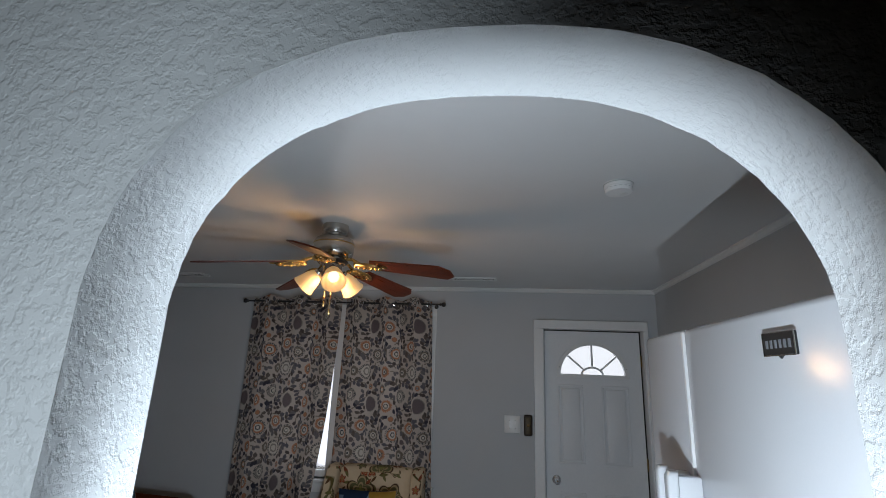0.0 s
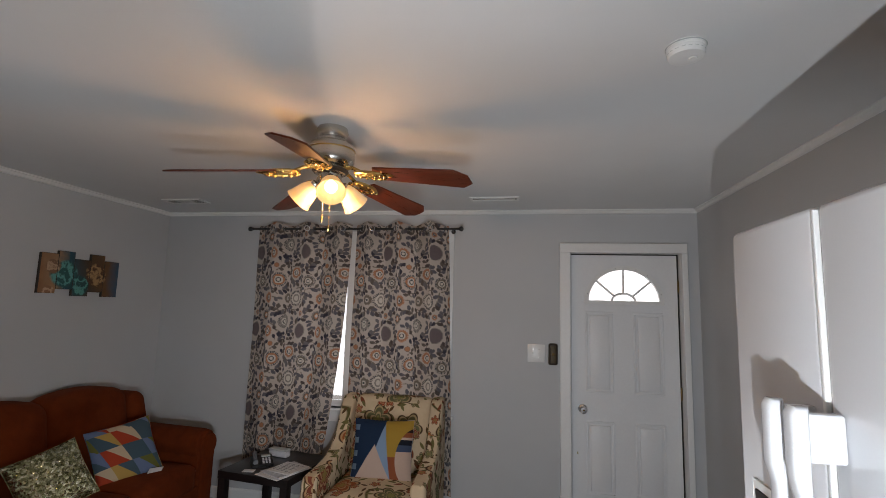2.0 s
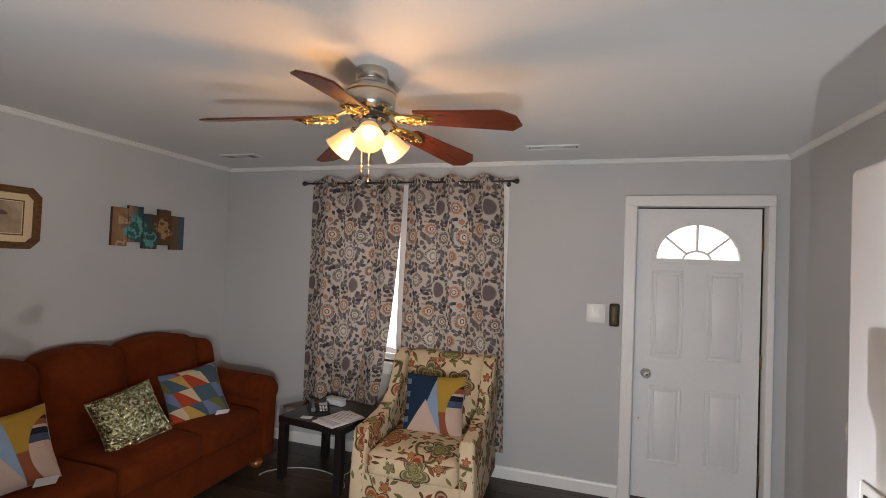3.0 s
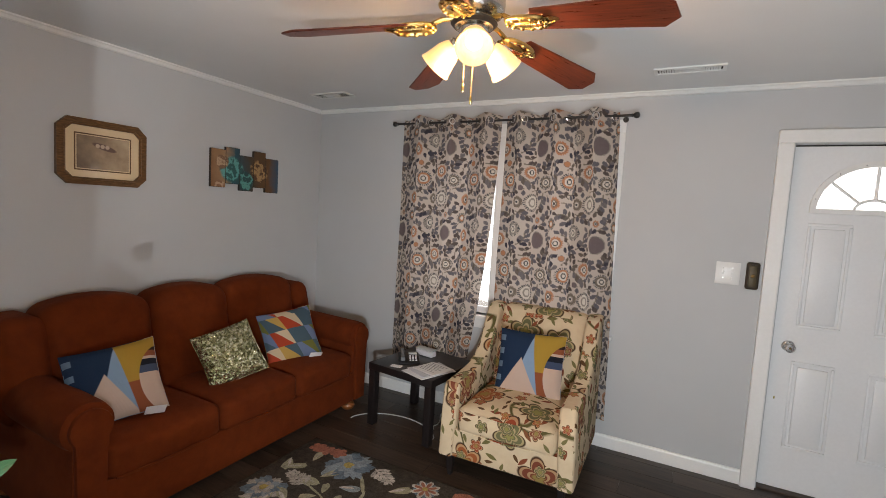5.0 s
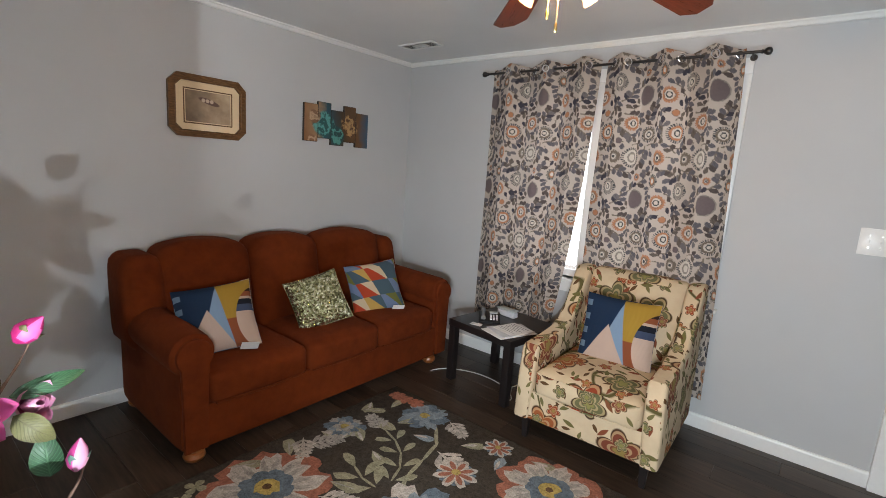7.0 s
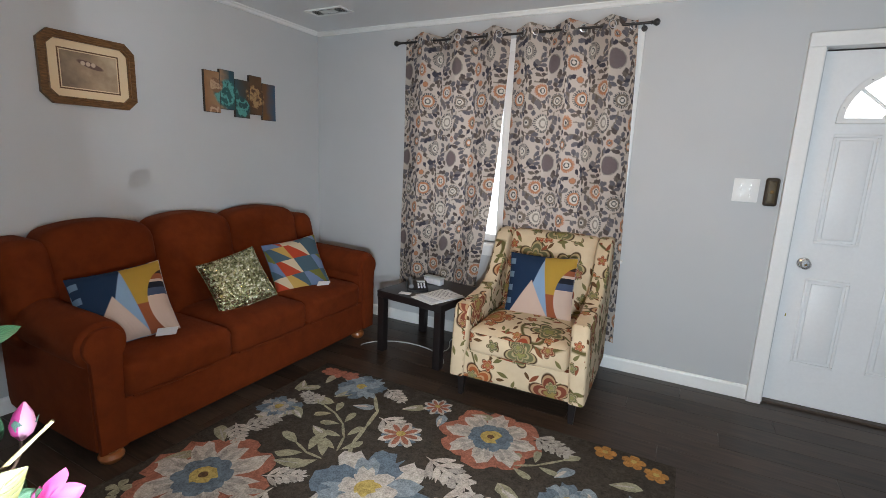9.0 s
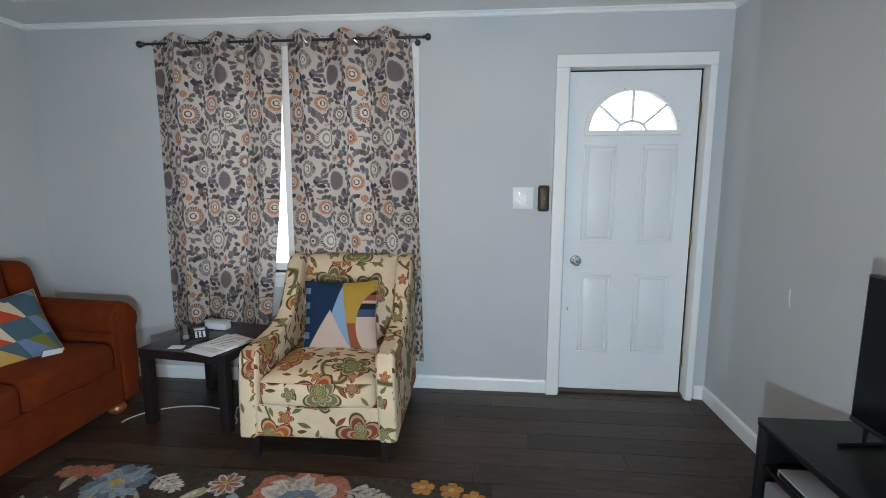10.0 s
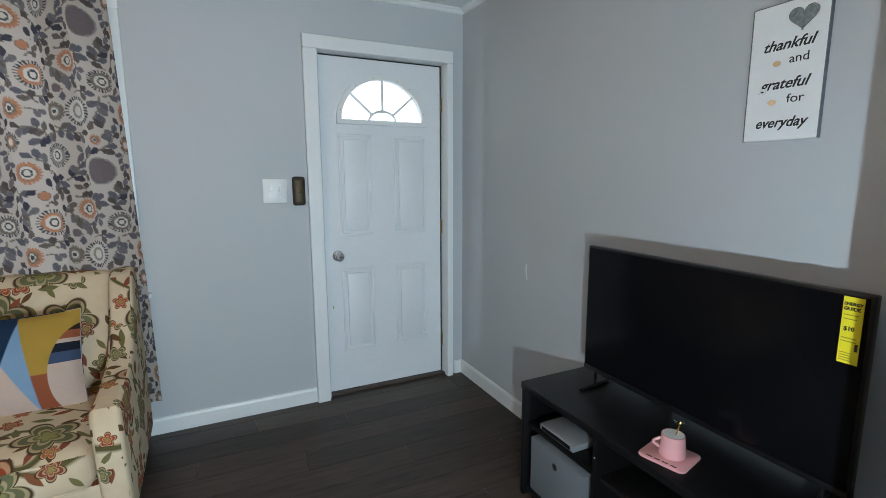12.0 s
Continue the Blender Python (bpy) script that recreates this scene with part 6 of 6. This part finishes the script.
def coffee_cup():
    s = thing("saucer", pose(1.125, 2.125, 0.505, 0, 0, 14), "square pink tray under the cup, with dark script", "saucer")
    rim = []
    for k, (sx, sy) in enumerate(((1, 1), (-1, 1), (-1, -1), (1, -1))):
        rim += [(sx * 0.048 + 0.018 * math.cos(radians(90 * k + 18 * i)), sy * 0.052 + 0.018 * math.sin(radians(90 * k + 18 * i))) for i in range(6)]
    part("plate", prism(bmesh.new(), rim, "z", 0.0003, 0.009, bevel=0.003), pink_glaze, s)
    for k in range(4):
        part("script_bar", boxed(-0.058, -0.052, -0.045 + 0.024 * k, -0.028 + 0.024 * k, 0.0088, 0.0094), canvas_edge, s)
    c = thing("coffee_cup", pose(1.130, 2.120, 0.514, 0, 0, -42), "pink flared cup of dark coffee with a gold bee stirrer", "cup")
    part("body", lathe(bmesh.new(), ((0.037, 0.0003), (0.039, 0.004), (0.036, 0.030), (0.033, 0.062), (0.0325, 0.066), (0.030, 0.066), (0.031, 0.050), (0.031, 0.048)), seg=32), pink_glaze, c)
    part("lining", lathe(bmesh.new(), ((0.0302, 0.0655), (0.0298, 0.052), (0.0296, 0.049)), seg=32), plastic_white, c)
    part("coffee", lathe(bmesh.new(), ((0.0295, 0.052), (0.001, 0.0522)), seg=32), coffee, c)
    part("handle", tube(bmesh.new(), [(-0.034 - 0.020 * math.sin(math.pi * i / 10), 0, 0.050 - 0.030 * i / 10) for i in range(11)], 0.0045, 8), pink_glaze, c)
    st = part("stirrer", tube(bmesh.new(), ((0.0, 0.0, 0.040), (0.014, -0.006, 0.098)), 0.0022, 8), gold, c, "gold stirring stick with a bee")
    bee = bmesh.new()
    bmesh.ops.create_uvsphere(bee, u_segments=10, v_segments=8, radius=1.0, matrix=pose(0.015, -0.0064, 0.104, 0, 20) @ Matrix.Diagonal((0.005, 0.005, 0.010, 1)))
    part("bee", bee, gold, st)
    for a in (20, 160, -30, 210):
        wing = bmesh.new()
        bmesh.ops.create_uvsphere(wing, u_segments=8, v_segments=6, radius=1.0, matrix=pose(0.015, -0.0064, 0.106, 0, -10, a) @ Matrix.Translation((0.010, 0, 0.002)) @ Matrix.Diagonal((0.010, 0.004, 0.0012, 1)))
        part("wing", wing, chrome, st)


coffee_cup()


# ---- artificial flowers in a tall floor vase ----
def leaf_cloth(name, colour, back):
    n = Nodes(name)
    x, y, _ = n.split(n.uv)
    vein = n.step(n.math("ABSOLUTE", n.math("SINE", n.math("ADD", n.math("MULTIPLY", x, 34.0), n.math("MULTIPLY", n.math("ABSOLUTE", n.math("SUBTRACT", y, 0.5)), -22.0)))), 0.93, 0.06)
    rib = n.math("SUBTRACT", 1.0, n.step(n.math("ABSOLUTE", n.math("SUBTRACT", y, 0.5)), 0.03, 0.02))
    c = n.ramp(n.noise(n.obj, 22, 4), [(0.3, shade(colour, 0.75)), (0.7, shade(colour, 1.25))])
    c = n.mix(n.math("MULTIPLY", n.math("MAXIMUM", vein, rib), 0.45), c, back)
    return n.done(c, 0.5, 0.0, n.bump(n.math("MAXIMUM", vein, rib), 0.4, 0.002), Subsurface_Weight=0.0)


def petal_cloth(name, heart, tip):
    n = Nodes(name)
    x, y, _ = n.split(n.uv)
    streak = n.noise(n.vec("MULTIPLY", n.uv, (2.0, 22.0, 1.0)), 3, 3)
    c = n.ramp(n.math("ADD", x, n.math("MULTIPLY_ADD", streak, 0.3, -0.15)), [(0.05, heart), (0.85, tip)])
    return n.done(c, 0.55, 0.0, n.bump(streak, 0.25, 0.002))


leaf_green = leaf_cloth("deep green leaf", (0.018, 0.07, 0.03), (0.06, 0.16, 0.07))
leaf_olive = leaf_cloth("olive leaf back", (0.095, 0.09, 0.03), (0.055, 0.045, 0.018))
leaf_teal = leaf_cloth("pale blue-green leaf", (0.075, 0.17, 0.135), (0.15, 0.25, 0.20))
petal_pink = petal_cloth("magenta magnolia petal", (0.32, 0.008, 0.10), (0.60, 0.10, 0.30))
petal_pale = petal_cloth("pale pink magnolia petal", (0.40, 0.035, 0.18), (0.58, 0.27, 0.40))
petal_white = petal_cloth("white petal", (0.40, 0.31, 0.31), (0.54, 0.50, 0.48))
petal_yellow = petal_cloth("yellow petal", (0.62, 0.42, 0.01), (0.80, 0.68, 0.03))
stem_brown = surface("brown twig", (0.16, 0.10, 0.075), 0.7, vary=0.3, grain=140, depth=0.5)
stem_khaki = surface("khaki stem", (0.22, 0.17, 0.075), 0.6, vary=0.2, grain=90)
vase_glaze = surface("dark glazed vase", (0.04, 0.03, 0.028), 0.3, vary=0.3)

VIEW = Vector((-0.05, 0.72, 1.35))
bouquet = thing("flower_arrangement", pose(-0.05, -0.04, 0), "artificial pink magnolias and yellow blossom in a dark vase", "flowers")


def blade_leaf(name, base, tip, width, material, parent, facing=None, curl=0.12, cup=0.25, blunt=0.5, n=9, w=6):
    """A leaf or petal from base to tip; facing is the way its upper face looks."""
    base, tip = Vector(base), Vector(tip)
    way = tip - base
    length = way.length
    way.normalize()
    look_at = Vector(facing) if facing is not None else (VIEW - base)
    up = (look_at - way * look_at.dot(way)).normalized()
    side = way.cross(up)
    bm = bmesh.new()
    layer = bm.loops.layers.uv.verify()
    rows = []
    for i in range(n + 1):
        t = i / n
        wide = width * 0.5 * max(0.02, math.sin(math.pi * t ** (0.5 + 0.5 * blunt)) ** 0.75)
        mid = base + way * (length * t) + up * (curl * length * math.sin(math.pi * t))
        rows.append([bm.verts.new(mid + side * (wide * (2 * k / w - 1)) + up * (cup * wide * (2 * k / w - 1) ** 2 + 0.04 * wide * math.sin(9 * t + k))) for k in range(w + 1)])
    for i in range(n):
        for k in range(w):
            f = bm.faces.new((rows[i][k], rows[i][k + 1], rows[i + 1][k + 1], rows[i + 1][k]))
            f.smooth = True
            for loop, (a, b) in zip(f.loops, ((i, k), (i, k + 1), (i + 1, k + 1), (i + 1, k))):
                loop[layer].uv = (a / n, b / w)
    return part(name, bm, material, parent, uv="own")


def bloom(at, facing, size, petals, material, name="flower", open_=60, heart=petal_white, rows=1):
    """A flower with rings of cupped petals round its facing."""
    at, axis = Vector(at), Vector(facing).normalized()
    u = axis.orthogonal().normalized()
    v = axis.cross(u)
    bm = lathe(bmesh.new(), ((size * 0.05, -size * 0.15), (size * 0.13, 0.0), (size * 0.10, size * 0.16), (size * 0.02, size * 0.22)), Matrix.Translation(at) @ axis.to_track_quat("Z", "Y").to_matrix().to_4x4(), 10)
    head = part(name, bm, heart, bouquet)
    for ring in range(rows):
        lean = radians(open_ - 28 * ring)
        for k in range(petals):
            a = 2 * math.pi * (k + 0.5 * ring) / petals + 0.35 + 0.3 * noise.noise((k * 2.7, size * 90, ring + 3.1))
            out = u * math.cos(a) + v * math.sin(a)
            tip = at + (out * math.sin(lean) + axis * math.cos(lean)) * size * (1 - 0.15 * ring) * (1 + 0.45 * noise.noise((k * 3.3 + 0.4, size * 50, ring + 0.5))) + axis * size * 0.35 * noise.noise((k * 1.9 + 0.3, size * 70, ring + 7.7))
            blade_leaf("petal", at + out * size * 0.08, tip, size * 0.62, material, head, axis - out * 0.3, -0.14, 0.45, 0.9)
    return head


def bud(at, tip, size, material, sepal=leaf_olive):
    at, tip = Vector(at), Vector(tip)
    axis = (tip - at).normalized()
    m = Matrix.Translation(at) @ axis.to_track_quat("Z", "Y").to_matrix().to_4x4()
    length = (tip - at).length
    head = part("bud", lathe(bmesh.new(), ((size * 0.10, 0), (size * 0.36, length * 0.18), (size * 0.46, length * 0.40), (size * 0.34, length * 0.70), (size * 0.05, length)), m, 12), material, bouquet)
    u = axis.orthogonal().normalized()
    v = axis.cross(u)
    for k in range(3):
        a = 2.1 * k + 0.4
        out = u * math.cos(a) + v * math.sin(a)
        blade_leaf("sepal", at + out * size * 0.08, at + axis * length * 0.62 + out * size * 0.50, size * 0.6, sepal, head, out, 0.10, -0.5)


def twig(points, radius, material=stem_brown):
    pts = [Vector(p) for p in points]
    fine = []
    for a, b, c, d in zip([pts[0]] + pts[:-2], pts[:-1], pts[1:], pts[2:] + [pts[-1]]):
        for i in range(5):
            t = i / 5
            fine.append(0.5 * ((2 * b) + (c - a) * t + (2 * a - 5 * b + 4 * c - d) * t * t + (3 * b - a - 3 * c + d) * t ** 3))
    fine.append(pts[-1])
    n = len(fine)
    part("stem", tube(bmesh.new(), fine, [radius * (1 - 0.75 * i / n) * (1 + 0.15 * math.sin(i * 2.1)) for i in range(n)], 7), material, bouquet)


MOUTH = (-0.690, 0.870, 0.800)
part("vase", lathe(bmesh.new(), ((0.08, 0.0), (0.095, 0.01), (0.115, 0.20), (0.12, 0.40), (0.09, 0.64), (0.055, 0.76), (0.066, 0.815), (0.060, 0.815), (0.048, 0.76), (0.03, 0.70)), pose(-0.69, 0.87, 0), 28), vase_glaze, bouquet, "tall dark glazed vase")
twig((MOUTH, (-0.787, 0.896, 0.893), (-0.821, 0.924, 1.018), (-0.813, 0.919, 1.091)), 0.0045)
twig(((-0.821, 0.924, 1.018), (-0.855, 0.958, 1.091), (-0.894, 0.998, 1.136), (-0.922, 1.020, 1.165)), 0.0035)
twig((MOUTH, (-0.838, 0.981, 0.837), (-0.894, 1.049, 0.865), (-0.939, 1.088, 0.899)), 0.004)
twig(((-0.894, 1.049, 0.865), (-0.911, 1.071, 0.888), (-0.908, 1.071, 0.933)), 0.003)
twig((MOUTH, (-0.640, 0.870, 0.930), (-0.63, 0.82, 1.02), (-0.63, 0.788, 1.08)), 0.0045)
twig((MOUTH, (-0.600, 0.870, 0.960), (-0.520, 0.860, 1.055), (-0.475, 0.875, 1.090), (-0.452, 0.905, 1.128), (-0.435, 0.937, 1.162)), 0.0048, stem_khaki)
twig((MOUTH, (-0.660, 0.830, 0.950), (-0.630, 0.835, 1.030), (-0.655, 0.850, 1.075)), 0.0045, stem_khaki)
twig((MOUTH, (-0.570, 0.860, 0.940), (-0.550, 0.810, 1.030), (-0.548, 0.800, 1.070)), 0.0035, stem_khaki)
twig((MOUTH, (-0.872, 0.879, 0.893), (-0.890, 0.840, 1.120), (-0.905, 0.840, 1.260), (-0.910, 0.835, 1.360)), 0.004)
twig((MOUTH, (-0.650, 0.930, 0.900), (-0.620, 0.985, 0.965)), 0.0035)

to_cam = VIEW - Vector((-0.809, 0.918, 1.102))
bloom((-0.813, 0.919, 1.097), to_cam + Vector((0.1, 0, 0.35)), 0.064, 6, petal_pink, "magnolia", 80, petal_white, 2)
for k in range(9):
    a = k * 0.7
    part("stamen", tube(bmesh.new(), ((-0.806, 0.917, 1.101), (-0.785 + 0.014 * math.cos(a), 0.910, 1.115 + 0.014 * math.sin(a))), 0.0016, 5), petal_white, bouquet)
bloom((-0.862, 0.995, 1.072), Vector((0.55, 0.20, 0.25)), 0.052, 5, petal_pale, "magnolia", 34, petal_white, 2)
bloom((-0.630, 0.785, 1.085), Vector((0.35, -0.25, 0.55)), 0.046, 6, petal_pale, "magnolia", 72, petal_pink, 2)
bloom((-0.620, 0.988, 0.968), Vector((0.5, 0.25, 0.25)), 0.044, 5, petal_pink, "magnolia", 50, petal_pale, 1)
bloom((-0.500, 0.885, 1.055), Vector((0.5, 0.1, 0.25)), 0.036, 5, petal_pale, "magnolia", 45, petal_white, 1)
bud((-0.876, 0.992, 1.176), (-0.872, 1.028, 1.212), 0.042, petal_pink)
bud((-0.826, 1.046, 0.950), (-0.830, 1.056, 1.005), 0.036, petal_pale, leaf_teal)
for dx, dy, dz in ((0, 0, 0), (0.018, 0.012, 0.012), (-0.014, -0.015, 0.016), (0.004, -0.022, -0.006), (-0.02, 0.01, -0.008), (0.035, 0.035, -0.004), (0.045, 0.022, 0.014)):
    bloom((-0.552 + dx, 0.805 + dy, 1.072 + dz), Vector((0.5 + dx * 9, -0.1 + dy * 9, 0.4 + dz * 9)), 0.015, 5, petal_white, "small_flower", 62, petal_yellow, 1)
for base, tip, width, mat in (
        ((-0.866, 0.953, 1.091), (-0.883, 0.945, 1.181), 0.048, leaf_olive), ((-0.843, 0.975, 1.102), (-0.866, 1.077, 1.108), 0.030, leaf_green),
        ((-0.821, 0.975, 1.080), (-0.804, 1.020, 1.031), 0.040, leaf_olive), ((-0.866, 1.020, 0.933), (-0.883, 1.020, 1.012), 0.046, leaf_green),
        ((-0.640, 0.862, 1.015), (-0.628, 0.905, 1.062), 0.050, leaf_green), ((-0.690, 0.875, 1.055), (-0.668, 0.895, 1.100), 0.046, leaf_olive),
        ((-0.470, 0.862, 1.075), (-0.436, 0.918, 1.132), 0.050, leaf_olive), ((-0.478, 0.845, 1.060), (-0.462, 0.862, 1.135), 0.026, leaf_teal),
        ((-0.500, 0.850, 1.045), (-0.440, 0.880, 1.060), 0.060, leaf_green), ((-0.610, 0.825, 1.055), (-0.575, 0.850, 1.065), 0.040, leaf_teal),
        ((-0.560, 0.850, 1.030), (-0.525, 0.880, 1.050), 0.044, leaf_green), ((-0.650, 0.960, 0.945), (-0.655, 0.985, 1.000), 0.036, leaf_green),
        ((-0.660, 0.900, 0.960), (-0.600, 0.930, 1.000), 0.060, leaf_green), ((-0.640, 0.830, 1.010), (-0.600, 0.800, 1.045), 0.050, leaf_green)):
    blade_leaf("leaf", base, tip, width, mat, bouquet)
rng = random.Random(4)
for k in range(22):
    a = rng.uniform(-2.6, 1.2)
    at = Vector((-0.66 + rng.uniform(-0.09, 0.08), 0.87 + rng.uniform(-0.07, 0.08), rng.uniform(0.84, 0.99)))
    tip = at + Vector((0.07 * math.cos(a), 0.07 * math.sin(a), rng.uniform(0.0, 0.06)))
    blade_leaf("leaf", at, tip, rng.uniform(0.035, 0.055), leaf_green if k % 4 else leaf_olive, bouquet)
    twig((MOUTH, (at + Vector(MOUTH)) / 2 + Vector((0.01, 0, 0.02)), at), 0.0022, stem_khaki)
for k in range(30):
    z = 1.08 + 0.29 * k / 30
    at = Vector((-0.905 + rng.uniform(-0.02, 0.02), 0.84 + rng.uniform(-0.025, 0.03), z))
    bloom(at, Vector((rng.uniform(-0.2, 1), rng.uniform(-0.6, 0.8), rng.uniform(-0.3, 0.7))), 0.022, 4, petal_yellow, "yellow_blossom", 60, petal_yellow, 1)
    if k % 5 == 0:
        blade_leaf("leaf", at, at + Vector((0.01, rng.uniform(-0.03, 0.04), 0.02)), 0.012, leaf_green, bouquet)
